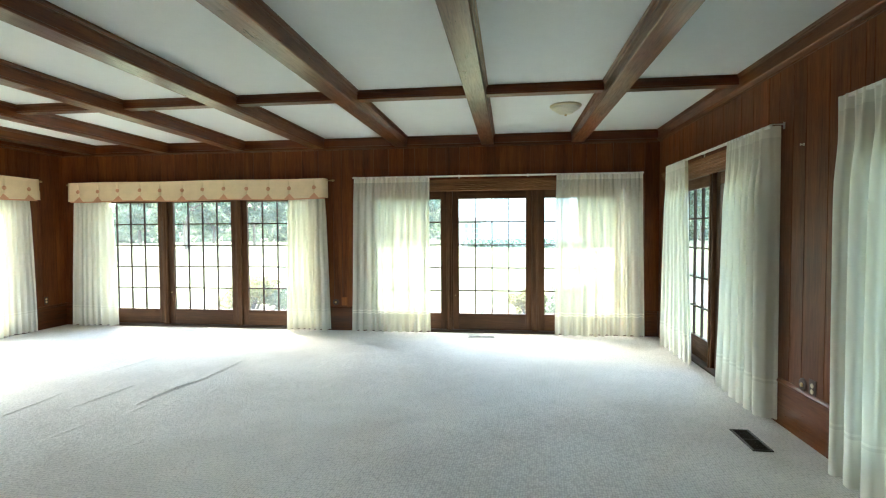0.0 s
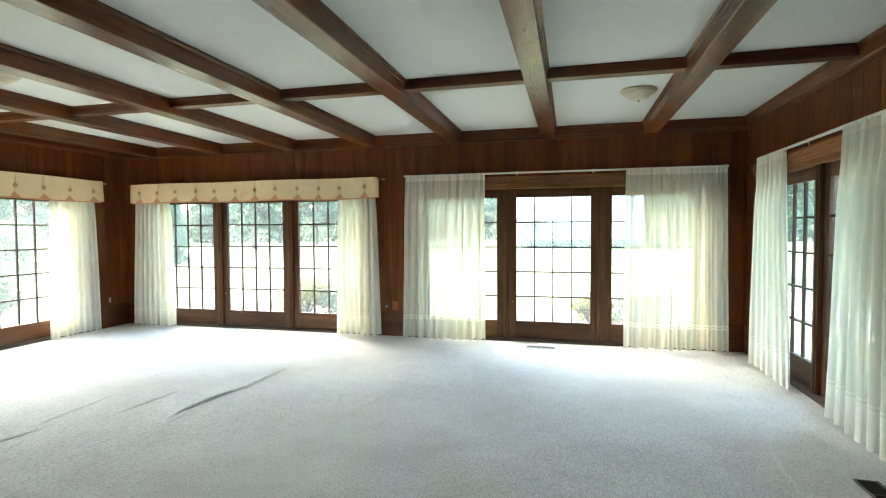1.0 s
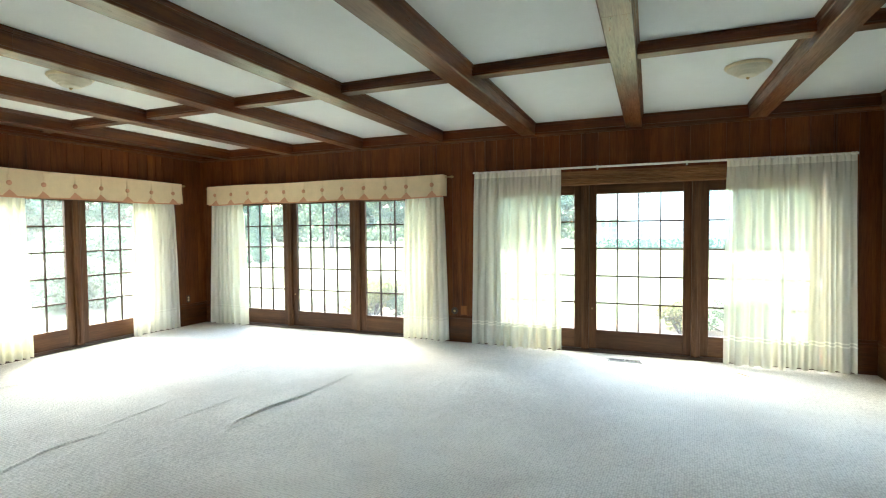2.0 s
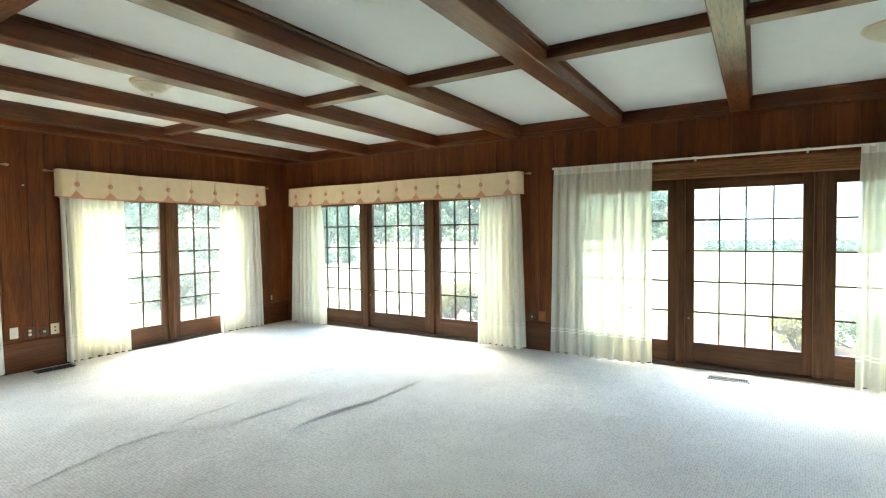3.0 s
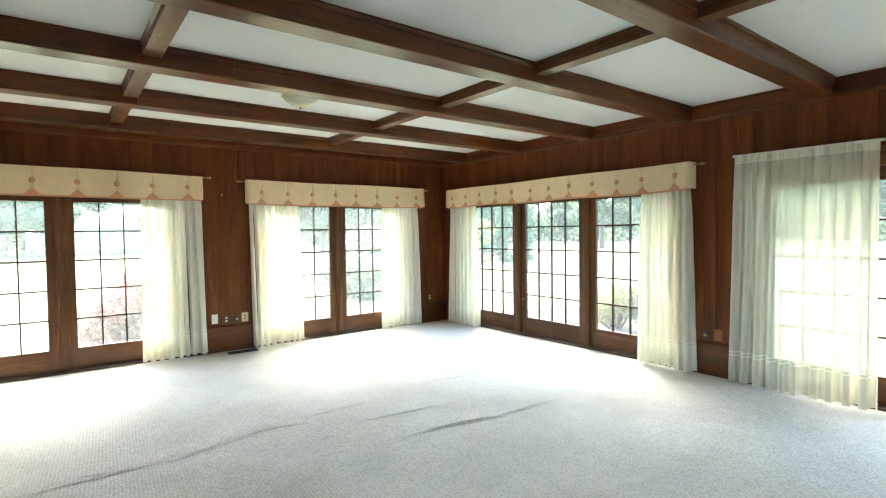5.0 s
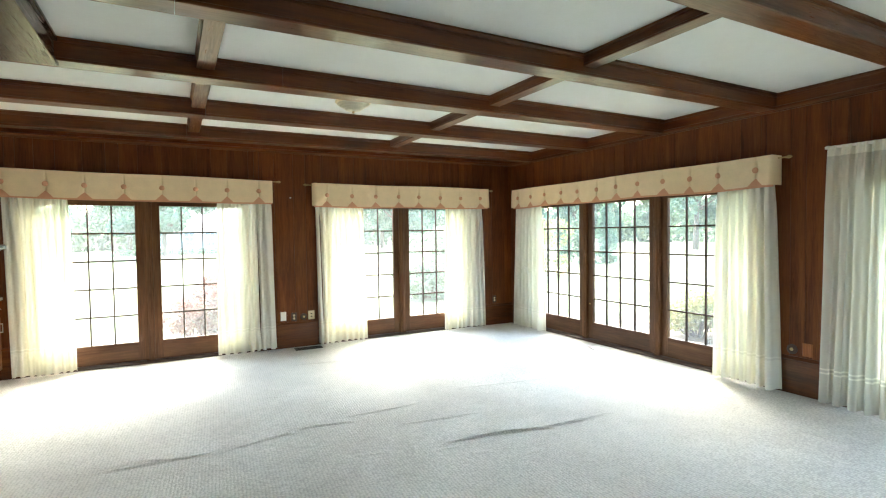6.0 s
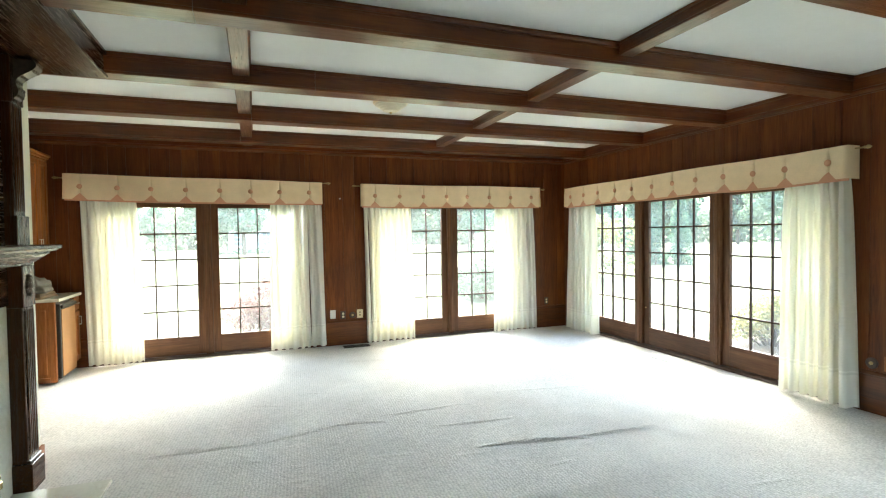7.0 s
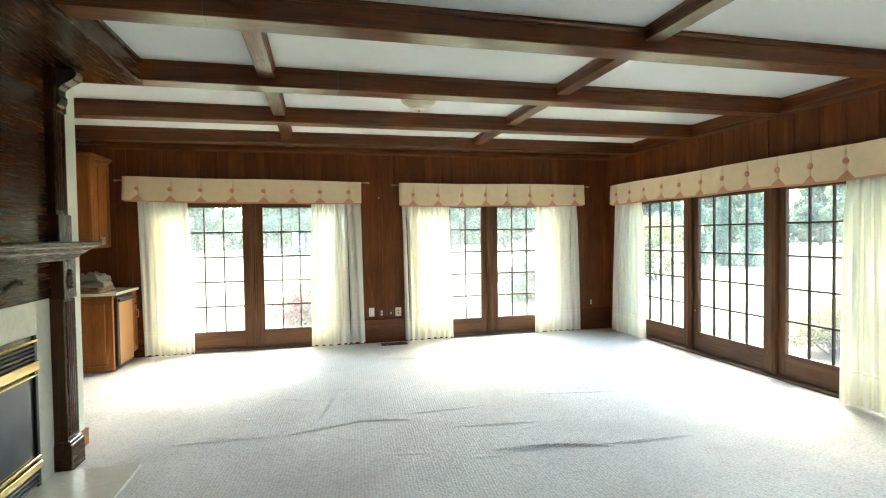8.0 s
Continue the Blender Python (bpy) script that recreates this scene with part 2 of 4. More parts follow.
PAVING = plain("concrete_path", (0.34, 0.33, 0.31), 0.9, 0, 0.12, 6)


# ---- mesh helpers ------------------------------------------------------------
def box(bm, x0, x1, y0, y1, z0, z1, bev=0.0):
    vs = [bm.verts.new((x, y, z)) for x in (x0, x1) for y in (y0, y1) for z in (z0, z1)]
    fs = [bm.faces.new([vs[i] for i in q]) for q in ((0, 1, 3, 2), (4, 6, 7, 5), (0, 4, 5, 1), (2, 3, 7, 6), (0, 2, 6, 4), (1, 5, 7, 3))]
    if bev:
        es = {e for f in fs for e in f.edges}
        bmesh.ops.bevel(bm, geom=list(es), offset=bev, segments=1, affect="EDGES")


def lathe(bm, profile, seg=24, m=None):
    """A turned form about z from (radius, height) pairs."""
    rings = []
    for r, z in profile:
        rings.append([bm.verts.new((r * math.cos(2 * math.pi * k / seg), r * math.sin(2 * math.pi * k / seg), z)) for k in range(seg)])
    for a, b in zip(rings, rings[1:]):
        for k in range(seg):
            bm.faces.new((a[k], a[(k + 1) % seg], b[(k + 1) % seg], b[k]))
    bm.faces.new(rings[0][::-1])
    bm.faces.new(rings[-1])
    if m is not None:
        bmesh.ops.transform(bm, matrix=m, verts=[v for r in rings for v in r])


def extrude_profile(bm, profile, a, b, axis):
    """A closed profile of (across, up) pairs drawn from a to b along x or y."""
    def put(t, p):
        return (t, p[0], p[1]) if axis == "x" else (p[0], t, p[1])
    ra, rb = [bm.verts.new(put(a, p)) for p in profile], [bm.verts.new(put(b, p)) for p in profile]
    k = len(profile)
    for i in range(k):
        bm.faces.new((ra[i], ra[(i + 1) % k], rb[(i + 1) % k], rb[i]))
    bm.faces.new(ra[::-1])
    bm.faces.new(rb)


def mesh_of(bm, name, mat, smooth=False):
    bmesh.ops.recalc_face_normals(bm, faces=bm.faces[:])
    me = bpy.data.meshes.new(name)
    bm.to_mesh(me)
    bm.free()
    me.materials.append(mat)
    if smooth:
        me.shade_smooth()
    return me


def part(name, bm, mat, parent=None, label="", smooth=False):
    """Links a bmesh as one mesh object, under a thing or a part where one is given."""
    ob = new(name, mesh_of(bm, name, mat, smooth))
    ob.parent = parent
    return tagged(ob, label)


def shared(name, me, parent, m):
    ob = new(name, me)
    ob.parent = parent
    ob.matrix_basis = m
    return ob


def thing(name, m, label, category, group="", kind=""):
    ob = new(name)
    ob.empty_display_size = 0.1
    ob.matrix_basis = m
    return tagged(ob, label, category, group, kind)


def solid(name, boxes, mat, label="", category="", kind="structure", bev=0.0):
    bm = bmesh.new()
    for b in boxes:
        box(bm, *b, bev=bev)
    return tagged(part(name, bm, mat), label, category, "", kind)


# ---- plan --------------------------------------------------------------------
XW, XE, YN, YS = -4.50, 4.43, 10.74, 1.60      # faces of the room's walls
YNOOK = 3.42                                    # back wall of the bar nook
CEIL, BEAM_Z, CROSS_Z = 2.785, 2.64, 2.70
HEAD = 2.07                                     # top of the door openings
THREE, TWO = 1.84, 1.22                         # half widths of the door openings
N_UNITS = (-2.22, 2.19)
W_UNITS = (5.43, 8.756)
E_UNITS = (9.08, 5.50)


def on_north(u):
    return pose(u, YN, 0)


def on_west(u):
    return pose(XW, u, 0, 0, 0, 90)


def on_east(u):
    return pose(XE, u, 0, 0, 0, -90)


# ---- setting -----------------------------------------------------------------
def wall(name, m, a, b, openings, ext=0.0, thick=0.22):
    """A wall in its own frame: x along it, y out of the room. Openings are (left, right) and reach the floor."""
    w = tagged(new(name), "walnut-panelled wall of vertical grooved boards", "wall", "", "structure")
    w.matrix_basis = m
    bm = bmesh.new()
    x = a - ext
    for o0, o1 in sorted(openings):
        box(bm, x, o0, 0.014, thick, -0.2, CEIL + 0.1)
        box(bm, o0, o1, 0.014, thick, HEAD, CEIL + 0.1)
        x = o1
    box(bm, x, b + ext, 0.014, thick, -0.2, CEIL + 0.1)
    part("core", bm, WALNUT_Z, w)
    # boards of uneven width with open joints
    rnd = random.Random(name)
    x = a
    while x < b - 0.02:
        wd = rnd.choice((0.13, 0.16, 0.19, 0.22, 0.25))
        x1 = min(x + wd, b)
        if b - x1 < 0.08:
            x1 = b
        cuts = sorted({x, x1, *[e for o in openings for e in o if x < e < x1]})
        for c0, c1 in zip(cuts, cuts[1:]):
            over = any(o0 - 0.001 <= c0 and c1 <= o1 + 0.001 for o0, o1 in openings)
            z0 = HEAD + 0.02 if over else 0.33
            bm = bmesh.new()
            g = 0.0022
            extr = [(c0 + g, 0.013), (c0 + g, 0.0012), (c0 + g + 0.0012, 0.0), (c1 - g - 0.0012, 0.0), (c1 - g, 0.0012), (c1 - g, 0.013)]
            lo, hi = [bm.verts.new((*p, z0)) for p in extr], [bm.verts.new((*p, 2.66)) for p in extr]
            for i in range(6):
                bm.faces.new((lo[i], lo[(i + 1) % 6], hi[(i + 1) % 6], hi[i]))
            bm.faces.new(lo[::-1])
            bm.faces.new(hi)
            part("board", bm, WALNUT_Z, w)
        x = x1
    # plinth, chair moulding and shoe on each pier
    x = a
    for o0, o1 in sorted(openings) + [(b, b)]:
        if o0 - x > 0.03:
            bm = bmesh.new()
            extrude_profile(bm, [(0.013, 0.0), (-0.010, 0.0), (-0.010, 0.312), (-0.017, 0.318), (-0.019, 0.330), (-0.012, 0.340), (-0.004, 0.348), (0.013, 0.348)], x, o0, "x")
            part("plinth", bm, WALNUT_X, w)
        x = o1
    # cornice: a frieze board under the ceiling with a small moulding at its foot
    bm = bmesh.new()
    extrude_profile(bm, [(0.013, 2.622), (-0.012, 2.622), (-0.014, 2.630), (-0.030, 2.634), (-0.050, 2.642), (-0.060, 2.650), (-0.060, 2.662), (-0.048, 2.667), (-0.034, 2.668),
                         (-0.034, CEIL - 0.030), (-0.044, CEIL - 0.026), (-0.044, CEIL - 0.018), (-0.056, CEIL - 0.010), (-0.056, CEIL - 0.002), (0.013, CEIL - 0.002)], a, b, "x")
    part("cornice", bm, WALNUT_X, w)
    return w


def unit_gaps(units, half, centre=0.0, sign=1):
    return [(sign * (u - centre) - half, sign * (u - centre) + half) for u in units]


wall("wall_north", pose(0, YN, 0), XW, XE, unit_gaps(N_UNITS, THREE), 0.21)
wall("wall_west", pose(XW, 0, 0, 0, 0, 90), YNOOK, YN, unit_gaps(W_UNITS, TWO))
wall("wall_east", pose(XE, 0, 0, 0, 0, -90), -YN, -YS, unit_gaps(E_UNITS, TWO, 0.0, -1))
# never in view; its dark wood is chosen to lower the bounce light
solid("wall_south", [(0.83, XE + 0.22, YS - 0.2, YS, -0.2, CEIL + 0.1)], WALNUT_Z, "unseen closing wall, dark wood to cut bounced light", "wall")
solid("wall_nook", [(XW - 0.22, -1.58, YNOOK - 0.2, YNOOK, -0.2, CEIL + 0.1)], WALNUT_X, "dark wood wall behind the bar nook", "wall")
solid("wall_chimney", [(-1.58, 0.83, YS - 0.2, 4.60, -0.2, CEIL + 0.1)], CREAM, "cream painted chimney breast", "wall")


def ridge(X, Y, p, q, h, s, bow=0.0):
    """A rucked fold of the carpet from p to q."""
    (x0, y0), (x1, y1) = p, q
    dx, dy = x1 - x0, y1 - y0
    ln = math.hypot(dx, dy)
    t = ((X - x0) * dx + (Y - y0) * dy) / ln ** 2
    d = ((X - x0) * -dy + (Y - y0) * dx) / ln + bow * np.sin(np.pi * np.clip(t, 0, 1)) * ln
    ends = np.clip(1 - np.abs(2 * t - 1), 0, 1) ** 0.5
    lee = np.where(d > 0, s, s * 0.45)
    return h * ends * np.exp(-(d / lee) ** 2)


def floor():
    xs, ys = np.linspace(XW - 0.05, XE + 0.05, 601), np.linspace(YS - 0.05, YN + 0.12, 621)
    X, Y = np.meshgrid(xs, ys, indexing="ij")
    Z = 0.0035 * np.sin(X * 1.7 + 0.6 * np.sin(Y * 1.3)) * np.sin(Y * 1.1 + 0.4)
    for p, q, h, s, bow in (((-0.70, 7.45), (-0.53, 8.30), 0.034, 0.035, -0.03), ((-0.60, 8.15), (-0.55, 8.95), 0.024, 0.035, 0.04),
                            ((-1.19, 7.30), (-1.12, 7.98), 0.022, 0.035, 0.03), ((-1.52, 6.52), (-1.44, 7.00), 0.022, 0.035, 0.0), ((-1.36, 6.02), (-1.51, 6.60), 0.022, 0.035, 0.02),
                            ((-1.58, 6.95), (-1.60, 7.70), 0.015, 0.04, 0.03), ((-2.28, 5.90), (-2.12, 6.26), 0.012, 0.035, 0.0), ((-1.47, 5.45), (-1.36, 5.74), 0.014, 0.035, 0.0),
                            ((-1.38, 5.20), (-1.37, 5.98), 0.018, 0.04, 0.01), ((-0.82, 6.70), (-0.76, 7.05), 0.012, 0.03, 0.0),
                            ((-3.55, 6.80), (-3.36, 7.90), 0.017, 0.04, 0.02), ((-2.45, 6.30), (-2.35, 6.75), 0.010, 0.03, 0.0),
                            ((-1.80, 8.10), (-1.62, 9.20), 0.010, 0.05, 0.02), ((3.78, 8.10), (3.66, 7.20), 0.012, 0.05, 0.03),
                            ((-0.30, 6.20), (-0.10, 6.90), 0.008, 0.06, 0.05), ((0.60, 7.60), (0.80, 8.60), 0.006, 0.08, 0.05)):
        Z += ridge(X, Y, p, q, h * 0.72, s * 0.44, bow)
    rnd = random.Random(21)
    for _ in range(44):
        x, y, a, ln = rnd.uniform(-3.6, 2.4), rnd.uniform(5.2, 9.3), rnd.gauss(1.5, 0.25), rnd.uniform(0.12, 0.42)
        Z += ridge(X, Y, (x, y), (x + ln * math.cos(a), y + ln * math.sin(a)), rnd.uniform(0.003, 0.007), rnd.uniform(0.014, 0.024), rnd.uniform(-0.05, 0.05))
    nx, ny = X.shape
    verts = np.stack([X.ravel(), Y.ravel(), Z.ravel()], 1)
    i = np.arange(nx * ny).reshape(nx, ny)
    faces = np.stack([i[:-1, :-1].ravel(), i[1:, :-1].ravel(), i[1:, 1:].ravel(), i[:-1, 1:].ravel()], 1)
    me = bpy.data.meshes.new("floor")
    me.from_pydata(verts.tolist(), [], faces.tolist())
    me.materials.append(CARPET)
    me.shade_smooth()
    tagged(new("floor", me), "pale beige loop-pile carpet, rucked into long folds", "carpet", "", "structure")
    solid("subfloor", [(XW - 0.2, XE + 0.2, YS - 0.2, YN + 0.2, -0.2, -0.03)], PAVING, "concrete slab under the carpet", "floor")


floor()
solid("ceiling", [(XW - 0.22, XE + 0.22, YS - 0.2, YN + 0.22, CEIL, CEIL + 0.15)], PLASTER, "flat white plaster ceiling between dark beams", "ceiling")
# unseen; the long east overhang is added to hold sky light off that side
solid("roof_slab", [(XW - 0.6, XE + 1.9, YS - 0.7, YN + 0.7, CEIL + 0.16, CEIL + 0.5)], ROOFING, "low roof over the room, with an unseen deep east eave added for shade", "roof")

BEAMS = [0.93 + 1.22 * k for k in range(-4, 3)]


def beams():
    top = CEIL - 0.001
    for c in BEAMS:
        bm = bmesh.new()
        h = 0.087
        prof = [(h - 0.006, BEAM_Z), (h, BEAM_Z + 0.006), (h, BEAM_Z + 0.018), (h - 0.005, BEAM_Z + 0.022), (h - 0.005, top - 0.040), (h + 0.004, top - 0.037),
                (h + 0.004, top - 0.030), (h - 0.001, top - 0.025), (h + 0.006, top - 0.012), (h + 0.018, top - 0.008), (h + 0.018, top)]
        ring = [(c - 0.015 + x, z) for x, z in prof] + [(c - 0.015 - x, z) for x, z in reversed(prof)]
        y0, y1 = YNOOK if c < -1.4 else (4.62 if c < 0.5 else YS), YN - 0.030
        joint = 7.42 if 2.0 < c < 2.3 else 6.1 + 0.4 * math.sin(c * 7)
        extrude_profile(bm, ring, y0, joint - 0.001, "y")
        extrude_profile(bm, ring, joint + 0.001, y1, "y")
        tagged(part("ceiling_beam", bm, WALNUT_Y), "dark walnut box beam with moulded upper edge", "beam", "main ceiling beams", "structure")
    edges = [XW + 0.030] + [e for c in BEAMS for e in (c - 0.101, c + 0.071)] + [XE - 0.030]
    for y in (8.29, 5.855, 3.46):
        for x0, x1 in zip(edges[::2], edges[1::2]):
            if y < 4 and x1 < 0.7 and x0 > -1.5:
                continue
            bm = bmesh.new()
            prof = [(0.054, CROSS_Z), (0.058, CROSS_Z + 0.004), (0.058, CROSS_Z + 0.014), (0.053, CROSS_Z + 0.018), (0.053, top - 0.026), (0.060, top - 0.022), (0.060, top - 0.016), (0.056, top - 0.012), (0.068, top - 0.006), (0.068, top)]
            ring = [(y + 0.082 + o, z) for o, z in prof] + [(y + 0.082 - o, z) for o, z in reversed(prof)]
            extrude_profile(bm, ring, x0, x1, "x")
            tagged(part("cross_beam", bm, WALNUT_X), "shallow walnut cross beam between main beams", "beam", "ceiling cross beams", "structure")


beams()


# ---- french doors ------------------------------------------------------------
GLASS_W, Z0, Z1, STILE, POST = 0.945, 0.263, 1.90, 0.085, 0.09
PITCH = GLASS_W + 2 * STILE + POST


def pane_mesh():
    bm = bmesh.new()
    w, h = GLASS_W / 4, (Z1 - Z0) / 5
    box(bm, -w / 2, w / 2, -0.002, 0.002, -h / 2, h / 2)
    return mesh_of(bm, "pane", GLASS)


def bar_mesh(upright):
    bm = bmesh.new()
    if upright:
        box(bm, -0.007, 0.007, -0.015, 0.017, Z0, Z1, 0.003)
    else:
        box(bm, -GLASS_W / 2, GLASS_W / 2, -0.0135, 0.0155, -0.0085, 0.0085, 0.003)
    return mesh_of(bm, "muntin", MUNTIN)


PANE, BAR_V, BAR_H = pane_mesh(), bar_mesh(True), bar_mesh(False)


def french_doors(m, leaves, label, group="french door units"):
    u = thing("french_doors", m, label, "french door", group)
    half = (leaves * PITCH + POST) / 2
    bm = bmesh.new()
    # fixed frame: jambs, head and sill
    box(bm, -half, -half + POST * 0.55, 0.0, 0.18, 0.0, HEAD, 0.003)
    box(bm, half - POST * 0.55, half, 0.0, 0.18, 0.0, HEAD, 0.003)
    box(bm, -half + 0.05, half - 0.05, 0.03, 0.18, 2.025, HEAD, 0.003)
    part("door_frame", bm, DOOR_Z, u)
    bm = bmesh.new()
    extrude_profile(bm, [(0.0, 0.0), (0.0, 0.02), (0.03, 0.035), (0.2, 0.03), (0.2, 0.0)], -half + 0.05, half - 0.05, "x")
    part("threshold", bm, BROWN_PLASTIC, u, "dark worn threshold")
    bm = bmesh.new()
    prof = [(-0.001, 2.006), (-0.014, 2.006)]
    for k in range(5):
        z, o = 2.010 + 0.026 * k, 0.016 + 0.011 * k
        prof += [(-o, z), (-o - 0.013, z + 0.007), (-o - 0.014, z + 0.016), (-o - 0.006, z + 0.021)]
    prof += [(-0.068, 2.143), (-0.078, 2.149), (-0.078, 2.166), (-0.001, 2.166)]
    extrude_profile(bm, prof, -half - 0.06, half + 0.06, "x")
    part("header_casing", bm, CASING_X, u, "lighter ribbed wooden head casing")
    for s in (-1, 1):
        bm = bmesh.new()
        a, b = sorted((s * (half + 0.06), s * (half - 0.02)))
        box(bm, a, b, -0.022, -0.001, 0.0, 2.006, 0.004)
        part("side_casing", bm, DOOR_Z, u)
    for k in range(1, leaves):
        x = -half + POST / 2 + k * PITCH
        bm = bmesh.new()
        box(bm, x - 0.045, x + 0.045, 0.035, 0.18, 0.0, 2.03, 0.004)
        box(bm, x - 0.020, x + 0.020, 0.022, 0.036, 0.02, 2.03, 0.006)
        part("mullion_post", bm, DOOR_Z, u)
    for k in range(leaves):
        xc = -half + POST / 2 + (k + 0.5) * PITCH
        g, w = GLASS_W / 2, GLASS_W / 2 + STILE + 0.004
        bm = bmesh.new()
        for s in (-1, 1):
            a, b = sorted((s * g, s * w))
            box(bm, a, b, -0.022, 0.024, 0.0345, 2.02, 0.002)
        leaf = part("door_leaf", bm, DOOR_Z, u)
        leaf.matrix_basis = pose(xc, 0.095, 0)
        bm = bmesh.new()
        box(bm, -g, g, -0.021, 0.023, 0.0345, Z0, 0.002)
        part("bottom_rail", bm, DOOR_X, leaf)
        bm = bmesh.new()
        box(bm, -g, g, -0.021, 0.023, Z1, 2.018, 0.003)
        part("top_rail", bm, DOOR_X, leaf)
        for i in range(1, 4):
            shared("muntin", BAR_V, leaf, pose(-g + i * GLASS_W / 4, 0, 0))
        for j in range(1, 5):
            shared("muntin", BAR_H, leaf, pose(0, 0, Z0 + j * (Z1 - Z0) / 5))
        for i in range(4):
            for j in range(5):
                shared("pane", PANE, leaf, pose(-g + (i + 0.5) * GLASS_W / 4, 0.004, Z0 + (j + 0.5) * (Z1 - Z0) / 5))
        if leaves == 3 and k == 1:
            bm = bmesh.new()
            lathe(bm, [(0.010, 0.0), (0.010, 0.004), (0.006, 0.006), (0.006, 0.012)], 12, pose(-w + 0.04, -0.022, 0.52, 90))
            part("bolt", bm, OLD_BRASS, leaf, "small aged brass bolt")
    return u


def hung_cloth(u, name, xa, xb, za, zb, top, bottom, folds, amp, depth, mat, seed, nz, label="", back=False):
    """A strip of pleated cloth from height za down to zb; top and bottom are the (left, right) edges at the heading and the hem."""
    nx = folds * 18
    lo, hi = xb, xa
    bm = bmesh.new()
    rows = []
    for j in range(nz + 1):
        z = za + (zb - za) * j / nz
        f = (hi - z) / (hi - lo)
        left, right = top[0] + (bottom[0] - top[0]) * f ** 0.8, top[1] + (bottom[1] - top[1]) * f ** 0.8
        open_out = min(1.0, f * 4.0)
        open_out = open_out * open_out * (3 - 2 * open_out)
        row = []
        for i in range(nx + 1):
            t = i / nx
            drift = noise.noise((t * folds * 0.55, f * 0.55, seed * 3.7))
            ph = 2 * math.pi * folds * t + 3.4 * drift * (0.30 + 0.70 * open_out)
            big = 0.95 + 0.95 * noise.noise((t * folds * 0.45 + 11, f * 0.45, seed * 1.9))
            s = math.sin(ph)
            s = s + 0.16 * math.sin(2 * ph + 1.3 + 3 * drift)
            y = depth - amp * big * s * (0.32 + 0.68 * open_out) 
            y += 0.012 * noise.noise((t * 2.2, f * 1.6, seed))
            # pinches of the heading, fading out below it
            y -= 0.016 * math.cos(4 * math.pi * folds * t) * (1 - open_out)
            lap = 0.085 + 0.09 * noise.noise((t * folds * 0.4 + 5, f * 0.3, seed * 2.3))
            x = left + (right - left) * (t - lap / folds * math.sin(2 * ph) * open_out)
            zz = z + (0.006 * (0.5 - 0.5 * s) + 0.006 * math.sin(7 * t + seed) if j == nz and zb < 0.1 else 0)
            if back and t > 0.93:
                k = (t - 0.93) / 0.07
                x, y = right - 0.02 * (1 - k), y + (-0.012 - y) * k ** 1.5
            row.append(bm.verts.new((x, y, zz)))
        rows.append(row)
    for a, b in zip(rows, rows[1:]):
        for i in range(nx):
            bm.faces.new((a[i], a[i + 1], b[i + 1], b[i]))
    part(name, bm, mat, u, label, True)


def curtain(m, top, bottom, z_top, folds, seed, fine, depth, amp, label, group, back=False):
    c = thing("curtain", m, label, "curtain", group)
    thin, thick = (SHEER, SHEER_DENSE) if fine else (DRAPE, DRAPE_DENSE)
    lo, hi = 0.018, z_top

    def strip(name, za, zb, mat, nz, lab=""):
        hung_cloth(c, name, hi, lo, za, zb, top, bottom, folds, amp, depth, mat, seed, nz, lab, back)
    strip("heading", z_top, z_top - 0.085, thick, 2, "stiff gathered heading")
    strip("cloth", z_top - 0.085, 0.325, thin, 22)
    strip("hem_band", 0.325, 0.310, thick, 1)
    strip("cloth", 0.310, 0.292, thin, 1)
    strip("hem_band", 0.292, 0.277, thick, 1)
    strip("hem", 0.277, 0.018, thin if fine else thick, 4, "" if fine else "doubled hem")
    return c


